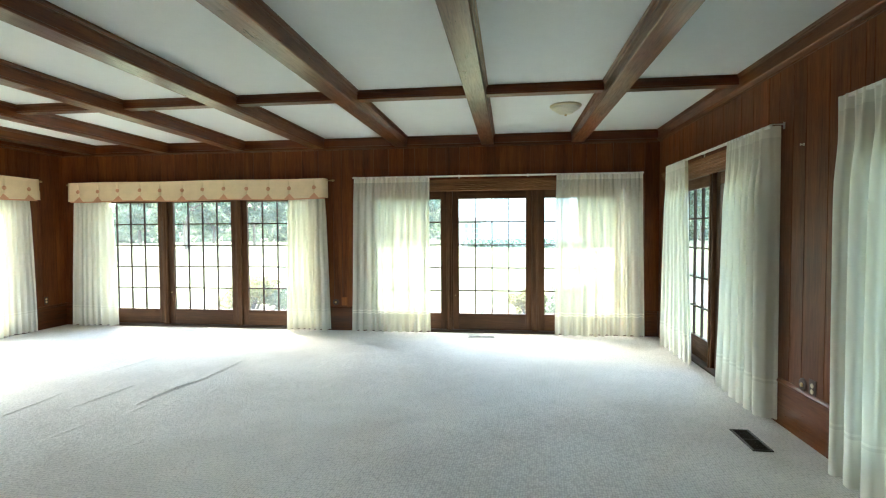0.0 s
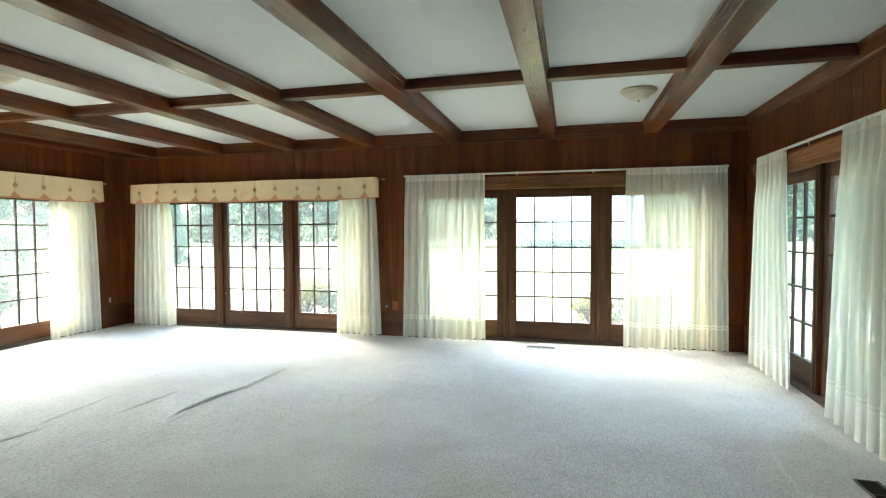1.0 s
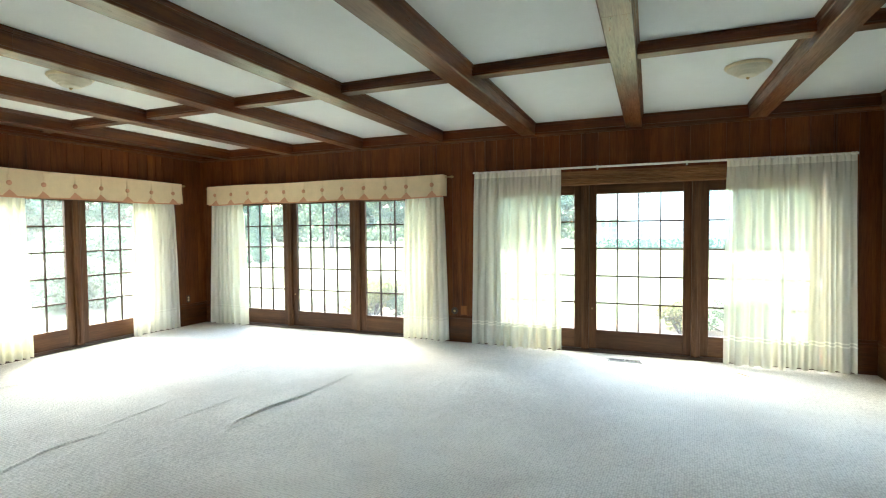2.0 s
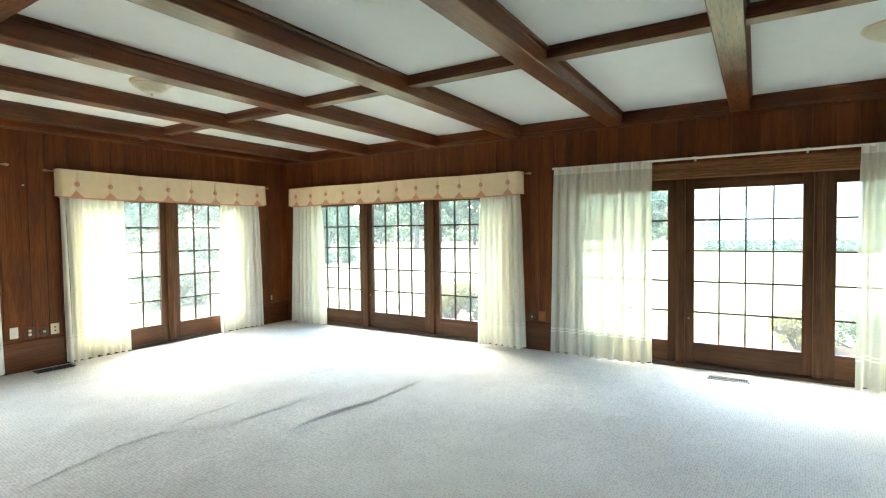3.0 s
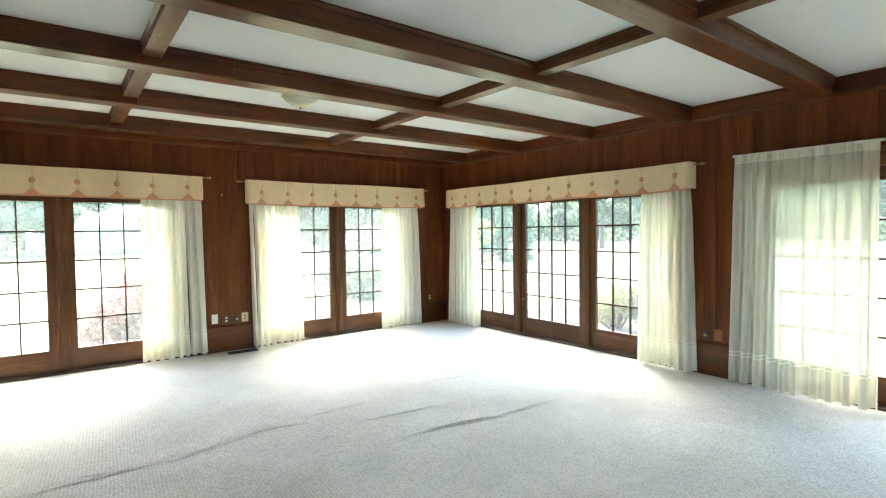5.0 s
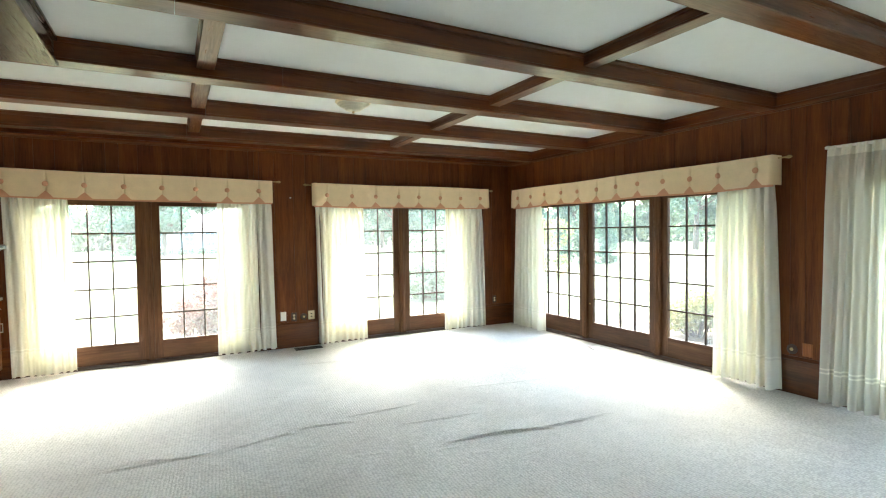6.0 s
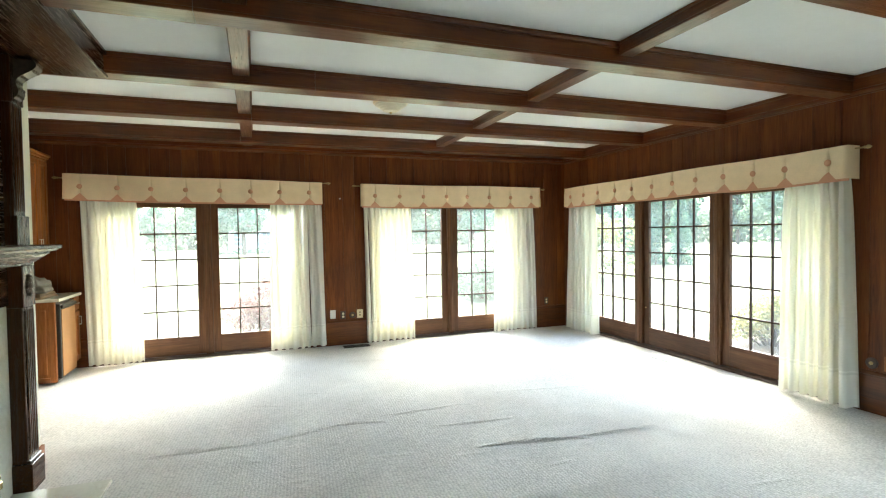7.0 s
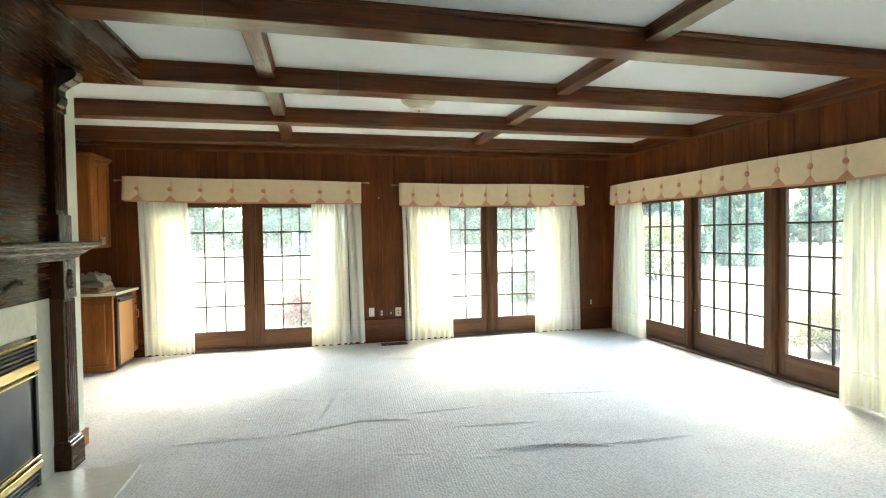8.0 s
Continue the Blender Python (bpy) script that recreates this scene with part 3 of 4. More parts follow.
def valance(m, half_l, half_r, z0, z1, n, out, label, tilt=0.0, sag=0.0):
    """A flat cloth valance whose lower edge is notched under each buttoned tuck; it may hang a little askew."""
    v = thing("valance", m, label, "valance", "window valances")
    rnd = random.Random(n * 7 + int(half_r * 100))
    wd = half_r - half_l
    step = wd / n
    nots = [half_l + step * (k + 0.5 + rnd.uniform(-0.06, 0.06)) for k in range(n)]
    xs = sorted({half_l, half_r, *[x + d for x in nots for d in (-0.072, -0.045, -0.02, -0.007, 0.0, 0.007, 0.02, 0.045, 0.072)],
                 *[half_l + wd * k / (n * 8) for k in range(n * 8 + 1)]})

    def askew(x):
        u = (x - half_l) / wd
        return tilt * (u - 0.5) + 0.007 * math.sin(x * 4.1 + n) + sag * math.sin(2 * math.pi * (u * 1.5 + 0.05)) * u * (1 - u) * 4
    nz = 10
    bm = bmesh.new()
    rows = []
    for x in xs:
        d = min(abs(x - c) for c in nots)
        zb = z0 + max(0.0, 0.074 * (1 - d / 0.072)) + askew(x)
        col = []
        for j in range(nz + 1):
            f = j / nz
            zt = z1 + 0.004 * math.sin(x * 3.3) + tilt * ((x - half_l) / wd - 0.5)
            z = zt + (zb - zt) * f
            tuck = 0.018 * math.exp(-(d / 0.006) ** 2) * min(1, f * 3.0)
            pull = 0.011 * noise.noise((x * 6.0, f * 2.0, n)) + 0.007 * noise.noise((x * 15.0 + 7 * f, f * 3.0, n + 5))
            y = -out - 0.012 * f * math.sin(x * 9.0 + 2.2 * f) - 0.012 * f * (1 - math.exp(-(d / 0.05) ** 2)) + tuck + pull
            col.append(bm.verts.new((x, y, z)))
        rows.append(col)
    for a, b in zip(rows, rows[1:]):
        for j in range(nz):
            bm.faces.new((a[j], b[j], b[j + 1], a[j + 1]))
    for col, s in ((rows[0], -1), (rows[-1], 1)):
        back = [bm.verts.new((q.co.x, -0.02, q.co.z)) for q in col]
        for j in range(nz):
            bm.faces.new((col[j], col[j + 1], back[j + 1], back[j]))
    part("cloth", bm, VALANCE, v, "", True)
    bm = bmesh.new()
    strips = []
    for k in range(n * 4 + 1):
        x = half_l + 0.004 + (wd - 0.008) * k / (n * 4)
        o = askew(x)
        strips.append([bm.verts.new(q) for q in ((x, -out + 0.024, z0 - 0.016 + o), (x, -out + 0.030, z0 - 0.016 + o), (x, -out + 0.036, z1 - 0.04 + o), (x, -out + 0.030, z1 - 0.04 + o))])
    for a, b in zip(strips, strips[1:]):
        for k in range(4):
            bm.faces.new((a[k], a[(k + 1) % 4], b[(k + 1) % 4], b[k]))
    bm.faces.new(strips[0][::-1])
    bm.faces.new(strips[-1])
    part("lining", bm, PEACH, v, "peach lining showing at the notches")
    bm = bmesh.new()
    box(bm, half_l + 0.006, half_r - 0.006, -out + 0.040, -0.02, z1 - 0.03, z1 - 0.012)
    part("board", bm, WALNUT_X, v)
    bm = bmesh.new()
    lathe(bm, [(0.024, 0.0), (0.029, 0.004), (0.026, 0.011), (0.013, 0.017)], 16, pose(0, 0, 0, 90))
    me = mesh_of(bm, "button", PEACH, True)
    for x in nots:
        shared("button", me, v, pose(x, -out - 0.003, z0 + 0.148 + askew(x)))
    bm = bmesh.new()
    lathe(bm, [(0.007, half_l - 0.075), (0.007, half_r + 0.075)], 10, pose(0, -out * 0.45, z1 - 0.025) @ pose(0, 0, 0, 0, 90, 0))
    rod = part("rod", bm, OLD_BRASS, v, "slim aged brass rod")
    for s, x in ((-1, half_l - 0.06), (1, half_r + 0.06)):
        bm = bmesh.new()
        lathe(bm, [(0.006, 0.0), (0.013, 0.008), (0.008, 0.016), (0.017, 0.03), (0.014, 0.045), (0.004, 0.062)], 12,
              pose(x, -out * 0.45, z1 - 0.025) @ pose(0, 0, 0, 0, 90 * s, 0))
        part("finial", bm, OLD_BRASS, rod)
    return v


def traverse_rod(m, a, b, z, out, label):
    r = thing("curtain_rod", m, label, "curtain rod", "traverse rods")
    bm = bmesh.new()
    box(bm, a, b, -out - 0.010, -out + 0.010, z - 0.011, z + 0.011, 0.003)
    part("rail", bm, WHITE_PLASTIC, r)
    for x in (a + 0.015, a + (b - a) * 0.38, a + (b - a) * 0.62, b - 0.015):
        bm = bmesh.new()
        box(bm, x - 0.008, x + 0.008, -out, -0.001, z + 0.012, z + 0.018, 0.001)
        box(bm, x - 0.010, x + 0.010, -0.006, -0.001, z - 0.02, z + 0.03, 0.001)
        part("bracket", bm, STEEL, r)
    return r


for u in N_UNITS:
    french_doors(on_north(u), 3, "three-leaf brown wooden french doors with small square panes, closed")
for u in W_UNITS:
    french_doors(on_west(u), 2, "pair of brown wooden french doors with small panes, closed")
for u in E_UNITS:
    french_doors(on_east(u), 2, "pair of brown wooden french doors behind sheer curtains")

SET = "ivory curtain panels"
PLEAT, FINE = "ivory pleated drape hanging to the carpet", "sheer ivory curtain with a banded hem"
# north wall, three leaves under the valance
cu = on_north(0)
curtain(cu, (-4.20, -3.62), (-4.29, -3.56), 2.16, 7, 3, False, -0.095, 0.038, PLEAT, SET)
curtain(cu, (-0.76, -0.21), (-0.79, -0.16), 2.16, 7, 5, False, -0.095, 0.038, PLEAT, SET)
valance(on_north(-2.21), -2.03, 2.03, 1.925, 2.205, 12, 0.17, "cream buttoned cloth valance over the wide french doors")
# north wall, the uncovered unit with sheers on a white rod
curtain(cu, (0.25, 1.33), (0.18, 1.335), 2.215, 10, 7, True, -0.118, 0.044, FINE, SET)
curtain(cu, (3.065, 4.18), (3.06, 4.225), 2.215, 10, 9, True, -0.118, 0.044, FINE, SET)
traverse_rod(cu, 0.22, 4.20, 2.205, 0.115, "white metal traverse rod over french doors")
# west wall
cw = pose(XW, 0, 0, 0, 0, 90)
for k, (a, b) in enumerate((((4.09, 4.66), (4.14, 4.71)), ((6.20, 6.84), (6.18, 6.89)), ((7.42, 8.10), (7.45, 8.15)), ((9.45, 10.10), (9.42, 10.17)))):
    curtain(cw, a, b, 2.16, 8, 20 + k, False, -0.058, 0.028, PLEAT, SET)
valance(on_west(5.405), -1.455, 1.455, 1.962, 2.258, 8, 0.12, "cream buttoned cloth valance, wide, sagging on a brass rod", -0.036, 0.010)
valance(on_west(8.81), -1.415, 1.405, 1.920, 2.230, 8, 0.12, "cream buttoned cloth valance on a brass rod", 0.004, 0.004)
# east wall
ce = pose(XE, 0, 0, 0, 0, -90)
curtain(ce, (-10.08, -9.40), (-10.18, -9.20), 2.215, 6, 31, False, -0.10, 0.036, FINE, SET)
curtain(ce, (-8.33, -7.66), (-8.54, -7.64), 2.215, 6, 33, False, -0.10, 0.040, FINE, SET, True)
curtain(ce, (-6.83, -5.42), (-6.81, -5.42), 2.215, 10, 35, False, -0.10, 0.040, FINE, SET)
curtain(ce, (-5.40, -4.08), (-5.40, -4.10), 2.215, 9, 37, False, -0.10, 0.040, FINE, SET)
traverse_rod(ce, -10.10, -7.62, 2.205, 0.10, "white metal traverse rod on the side wall")
traverse_rod(ce, -6.80, -4.08, 2.205, 0.10, "white metal traverse rod on the side wall")


# ---- fireplace ---------------------------------------------------------------
FX0, FX1, FY = -1.245, 0.545, 4.63      # outer edges of the pilasters, face of the surround
FC = (FX0 + FX1) / 2


def fireplace():
    f = thing("fireplace", pose(FC, FY, 0), "dark wood mantel with cream marble surround and brass-trimmed insert", "fireplace")
    h = (FX1 - FX0) / 2
    bm = bmesh.new()
    box(bm, -h + 0.165, -h + 0.335, -0.028, 0.0, 0.012, 1.135, 0.002)
    box(bm, h - 0.335, h - 0.165, -0.028, 0.0, 0.012, 1.135, 0.002)
    box(bm, -h + 0.336, h - 0.336, -0.028, 0.0, 0.935, 1.135, 0.002)
    part("surround", bm, MARBLE, f, "polished cream marble surround")
    for s in (-1, 1):
        def sx(a, b):
            return sorted((s * (h - a), s * (h - b)))
        bm = bmesh.new()
        box(bm, *sx(0, 0.165), -0.029, 0.075, 0.20, 1.118, 0.003)
        shaft = part("pilaster", bm, DARK_OAK_Z, f, "fluted dark wood pilaster")
        for k in range(5):
            a, b = sx(0.022 + k * 0.025, 0.037 + k * 0.025)
            bm = bmesh.new()
            box(bm, a, b, 0.0755, 0.083, 0.23, 1.10, 0.003)
            part("reed", bm, DARK_OAK_Z, shaft)
        bm = bmesh.new()
        box(bm, *sx(-0.012, 0.177), -0.029, 0.100, 0.012, 0.185, 0.004)
        box(bm, *sx(-0.006, 0.171), -0.029, 0.090, 0.185, 0.205, 0.006)
        part("pilaster_base", bm, DARK_OAK_X, f)
        bm = bmesh.new()
        box(bm, *sx(-0.004, 0.169), -0.029, 0.084, 1.120, 1.368, 0.004)
        blk = part("pilaster_block", bm, DARK_OAK_Z, f)
        bm = bmesh.new()
        c = s * (h - 0.0825)
        for r, z, w in ((0.030, 1.245, 1.0), (0.022, 1.275, 0.9), (0.022, 1.215, 0.9), (0.014, 1.300, 0.8), (0.013, 1.192, 0.8)):
            lathe(bm, [(r, 0.0), (r * 0.9, 0.008), (r * 0.45, 0.016), (0.002, 0.02)], 10, pose(c, 0.083, z, -90))
        for q in (-1, 1):
            for z, o in ((1.262, 0.030), (1.236, 0.036), (1.215, 0.026)):
                lathe(bm, [(0.014, 0.0), (0.011, 0.008), (0.003, 0.013)], 8, pose(c + q * o, 0.083, z, -90))
        part("medallion", bm, PEWTER, blk, "carved metal-toned medallion", True)
        # over the shelf
        bm = bmesh.new()
        box(bm, *sx(-0.004, 0.169), -0.029, 0.068, 1.492, 1.665, 0.004)
        part("upper_block", bm, DARK_OAK_Z, f)
        bm = bmesh.new()
        box(bm, *sx(0.004, 0.161), -0.029, 0.052, 1.665, 2.33, 0.003)
        shaft = part("upper_pilaster", bm, DARK_OAK_Z, f)
        for k in range(5):
            a, b = sx(0.024 + k * 0.025, 0.039 + k * 0.025)
            bm = bmesh.new()
            box(bm, a, b, 0.0525, 0.060, 1.69, 2.31, 0.003)
            part("reed", bm, DARK_OAK_Z, shaft)
        bm = bmesh.new()
        box(bm, *sx(-0.004, 0.169), -0.029, 0.060, 2.33, 2.598, 0.003)
        cap = part("capital", bm, DARK_OAK_Z, f)
        bm = bmesh.new()
        prof = []
        for k in range(13):
            t = k / 12
            prof.append((0.062 + 0.10 * (0.5 + 0.5 * math.cos(math.pi * min(1, t * 1.15))) + 0.022 * math.sin(t * 9.5), 2.59 - 0.235 * t))
        pr = [(0.061, 2.59)] + prof + [(0.061, 2.355)]
        va, vb = [], []
        a, b = sx(0.035, 0.13)
        for y, z in pr:
            va.append(bm.verts.new((a, y, z)))
            vb.append(bm.verts.new((b, y, z)))
        for k in range(len(pr)):
            j = (k + 1) % len(pr)
            bm.faces.new((va[k], va[j], vb[j], vb[k]))
        bm.faces.new(va)
        bm.faces.new(vb)
        for k in range(3):
            x = a + (b - a) * (0.2 + 0.3 * k)
            for y, z in prof[1:12:2]:
                lathe(bm, [(0.011, -0.006), (0.013, 0.0), (0.006, 0.008)], 8, pose(x, y, z, -90))
        part("corbel", bm, PEWTER, cap, "carved acanthus corbel")
    bm = bmesh.new()
    box(bm, -h + 0.165, h - 0.165, -0.029, 0.012, 1.137, 1.368, 0.002)
    frieze = part("frieze", bm, DARK_OAK_X, f)
    bm = bmesh.new()
    for q in (-1, 1):
        for k in range(16):
            t = k / 15
            x = q * (0.03 + 0.36 * t)
            z = 1.245 + 0.035 * math.sin(t * 9) * (1 - 0.5 * t)
            r = 0.026 * (1 - 0.55 * t)
            lathe(bm, [(r, 0.0), (r * 0.8, 0.010), (r * 0.3, 0.018)], 9, pose(x, 0.011, z, -90))
            if k % 2:
                lathe(bm, [(r * 0.7, 0.0), (r * 0.5, 0.007), (0.002, 0.012)], 8, pose(x + 0.012 * q, 0.011, z + r * 1.1, -90))
    part("applique", bm, PEWTER, frieze, "carved scrolling leaf applique", True)
    # shelf: stepped crown
    bm = bmesh.new()
    rings = []
    for o, z in ((0.085, 1.369), (0.085, 1.380), (0.098, 1.384), (0.100, 1.394), (0.116, 1.398), (0.118, 1.410), (0.132, 1.416), (0.142, 1.428),
                 (0.152, 1.432), (0.152, 1.444), (0.178, 1.450), (0.190, 1.460), (0.202, 1.464), (0.205, 1.470), (0.205, 1.484), (0.200, 1.490)):
        e = h + o - 0.04
        rings.append([bm.verts.new(q) for q in ((-e, -0.029, z), (e, -0.029, z), (e, o - 0.02, z), (-e, o - 0.02, z))])
    for a, b in zip(rings, rings[1:]):
        for k in range(4):
            bm.faces.new((a[k], a[(k + 1) % 4], b[(k + 1) % 4], b[k]))
    bm.faces.new(rings[0][::-1])
    bm.faces.new(rings[-1])
    part("mantel_shelf", bm, DARK_OAK_X, f, "stepped dark wood mantel shelf")
    bm = bmesh.new()
    box(bm, -h + 0.17, h - 0.17, -0.029, 0.008, 1.49, 2.598, 0.001)
    part("overmantel", bm, DARK_OAK_X, f, "plain dark oak overmantel panel")
    # metal insert
    g = h - 0.336
    bm = bmesh.new()
    box(bm, -g, g, -0.55, -0.52, 0.02, 0.93)
    box(bm, -g, -g + 0.03, -0.52, 0.004, 0.013, 0.934, 0.002)
    box(bm, g - 0.03, g, -0.52, 0.004, 0.013, 0.934, 0.002)
    box(bm, -g + 0.03, g - 0.03, -0.52, -0.01, 0.905, 0.934)
    box(bm, -g + 0.03, g - 0.03, -0.52, -0.01, 0.013, 0.04)
    insert = part("insert", bm, BLACK, f, "black metal gas insert")
    for z0, z1, o in ((0.895, 0.915, 0.016), (0.725, 0.785, 0.02), (0.690, 0.705, 0.012), (0.190, 0.212, 0.016), (0.135, 0.180, 0.022)):
        bm = bmesh.new()
        box(bm, -g + 0.012, g - 0.012, -0.012, o, z0, z1, 0.004)
        part("trim_bar", bm, BRASS, insert, "polished brass bar")
    for z in (0.80, 0.825, 0.85, 0.875, 0.05, 0.075, 0.10, 0.125):
        bm = bmesh.new()
        box(bm, -g + 0.03, g - 0.03, -0.03, 0.006, z - 0.008, z + 0.005, 0.002)
        part("louvre", bm, BLACK, insert)
    bm = bmesh.new()
    box(bm, -g + 0.03, g - 0.03, -0.016, -0.010, 0.212, 0.690)
    part("glass_door", bm, DARK_GLASS, insert, "smoked glass fire door")
    # soffit carried by the corbels
    bm = bmesh.new()
    box(bm, -h - 0.19, h + 0.19, -0.03, 0.47, 2.60, 2.625, 0.003)
    box(bm, -h - 0.17, h + 0.17, -0.03, 0.45, 2.625, CEIL - 0.03)
    box(bm, -h - 0.185, h + 0.185, -0.03, 0.468, CEIL - 0.03, CEIL - 0.003, 0.004)
    part("soffit", bm, DARK_OAK_X, f, "boxed wood soffit at the ceiling")
    return f


fireplace()
solid("hearth", [(-1.075, 0.375, 4.602, 5.13, 0.001, 0.022)], MARBLE, "polished cream marble hearth slab level with the carpet", "hearth", "structure", 0.003)
solid("baseboard", [(-1.595, -1.262, 4.601, 4.618, 0.0, 0.12), (-1.595, -1.581, 4.3, 4.60, 0.0, 0.12)], OAK_X, "honey oak baseboard on the chimney breast", "baseboard")


# ---- bar nook ----------------------------------------------------------------
def raised_panel(bm, x0, x1, y, z0, z1, s=1):
    """A frame-and-panel front in the plane y, facing along s."""
    t = 0.055
    ya, yb = sorted((y, y + s * 0.02))
    box(bm, x0, x0 + t, ya, yb, z0, z1, 0.003)
    box(bm, x1 - t, x1, ya, yb, z0, z1, 0.003)
    box(bm, x0 + t, x1 - t, ya, yb, z0, z0 + t, 0.003)
    box(bm, x0 + t, x1 - t, ya, yb, z1 - t, z1, 0.003)
    ya, yb = sorted((y, y + s * 0.008))
    box(bm, x0 + t, x1 - t, ya, yb, z0 + t, z1 - t)
    ya, yb = sorted((y, y + s * 0.016))
    box(bm, x0 + t + 0.025, x1 - t - 0.025, ya, yb, z0 + t + 0.025, z1 - t - 0.025, 0.007)


def base_cabinet():
    c = thing("base_cabinet", pose(-4.0, 3.73, 0), "honey oak bar cabinet with raised end panel beside the fireplace", "cabinet")
    bm = bmesh.new()
    box(bm, -0.498, -0.30, -0.30, 0.29, 0.10, 0.865, 0.002)
    box(bm, -0.30, 0.185, -0.30, -0.27, 0.0, 0.865)
    box(bm, -0.498, -0.31, -0.30, 0.22, 0.0, 0.10)
    part("body", bm, OAK_Z, c)
    bm = bmesh.new()
    raised_panel(bm, -0.295, 0.29, 0.0, 0.02, 0.865, -1)
    box(bm, -0.295, 0.29, 0.0, 0.018, 0.02, 0.865)
    bmesh.ops.transform(bm, matrix=pose(0.205, 0, 0, 0, 0, 90), verts=bm.verts[:])
    part("end_panel", bm, OAK_Z, c, "raised oak end panel")
    bm = bmesh.new()
    box(bm, -0.492, -0.315, 0.291, 0.309, 0.70, 0.855, 0.004)
    d = part("drawer", bm, OAK_X, c)
    bm = bmesh.new()
    box(bm, -0.44, -0.365, 0.325, 0.333, 0.775, 0.783, 0.002)
    box(bm, -0.44, -0.432, 0.309, 0.327, 0.775, 0.783)
    box(bm, -0.373, -0.365, 0.309, 0.327, 0.775, 0.783)
    part("handle", bm, STEEL, d, "steel bar handle")
    bm = bmesh.new()
    raised_panel(bm, -0.492, -0.315, 0.291, 0.12, 0.685)
    d = part("cabinet_door", bm, OAK_Z, c)
    bm = bmesh.new()
    box(bm, -0.478, -0.470, 0.327, 0.335, 0.52, 0.62, 0.002)
    box(bm, -0.478, -0.470, 0.309, 0.329, 0.52, 0.53)
    box(bm, -0.478, -0.470, 0.309, 0.329, 0.61, 0.62)
    part("handle", bm, STEEL, d, "steel bar handle")


def bar_fridge():
    f = thing("bar_fridge", pose(-4.06, 3.75, 0), "black under-counter fridge with oak door panel", "refrigerator")
    bm = bmesh.new()
    box(bm, -0.235, 0.235, -0.22, 0.25, 0.012, 0.85, 0.004)
    part("body", bm, BLACK, f)
    bm = bmesh.new()
    box(bm, -0.232, 0.232, 0.255, 0.30, 0.05, 0.84, 0.006)
    d = part("fridge_door", bm, BLACK, f, "black framed door")
    bm = bmesh.new()
    box(bm, -0.222, 0.200, 0.301, 0.307, 0.065, 0.775, 0.002)
    part("panel", bm, FRIDGE_PANEL, d, "orange-brown wood door panel")
    bm = bmesh.new()
    box(bm, -0.225, 0.225, 0.301, 0.325, 0.79, 0.825, 0.008)
    part("grip", bm, BLACK, d)


def upper_cabinet():
    c = thing("wall_cabinet", pose(-4.0, YNOOK + 0.002, 1.40), "honey oak wall cabinet with crown moulding, doors shut", "cabinet")
    bm = bmesh.new()
    box(bm, -0.495, 0.05, 0.0, 0.33, 0.0, 1.02, 0.003)
    part("body", bm, OAK_Z, c)
    bm = bmesh.new()
    for o, z0, z1 in ((0.012, 1.02, 1.04), (0.03, 1.04, 1.065), (0.05, 1.065, 1.09)):
        box(bm, -0.497, 0.05 + o, 0.0, 0.34 + o, z0, z1, 0.005)
    part("crown", bm, OAK_X, c)
    for a, b, hx in ((-0.49, -0.225, -0.25), (-0.22, 0.045, -0.195)):
        bm = bmesh.new()
        raised_panel(bm, a, b, 0.331, 0.01, 1.01)
        d = part("cabinet_door", bm, OAK_Z, c)
        bm = bmesh.new()
        box(bm, hx - 0.004, hx + 0.004, 0.367, 0.375, 0.04, 0.13, 0.002)
        box(bm, hx - 0.004, hx + 0.004, 0.351, 0.369, 0.045, 0.052)
        box(bm, hx - 0.004, hx + 0.004, 0.351, 0.369, 0.118, 0.125)
        part("handle", bm, STEEL, d, "steel bar handle")


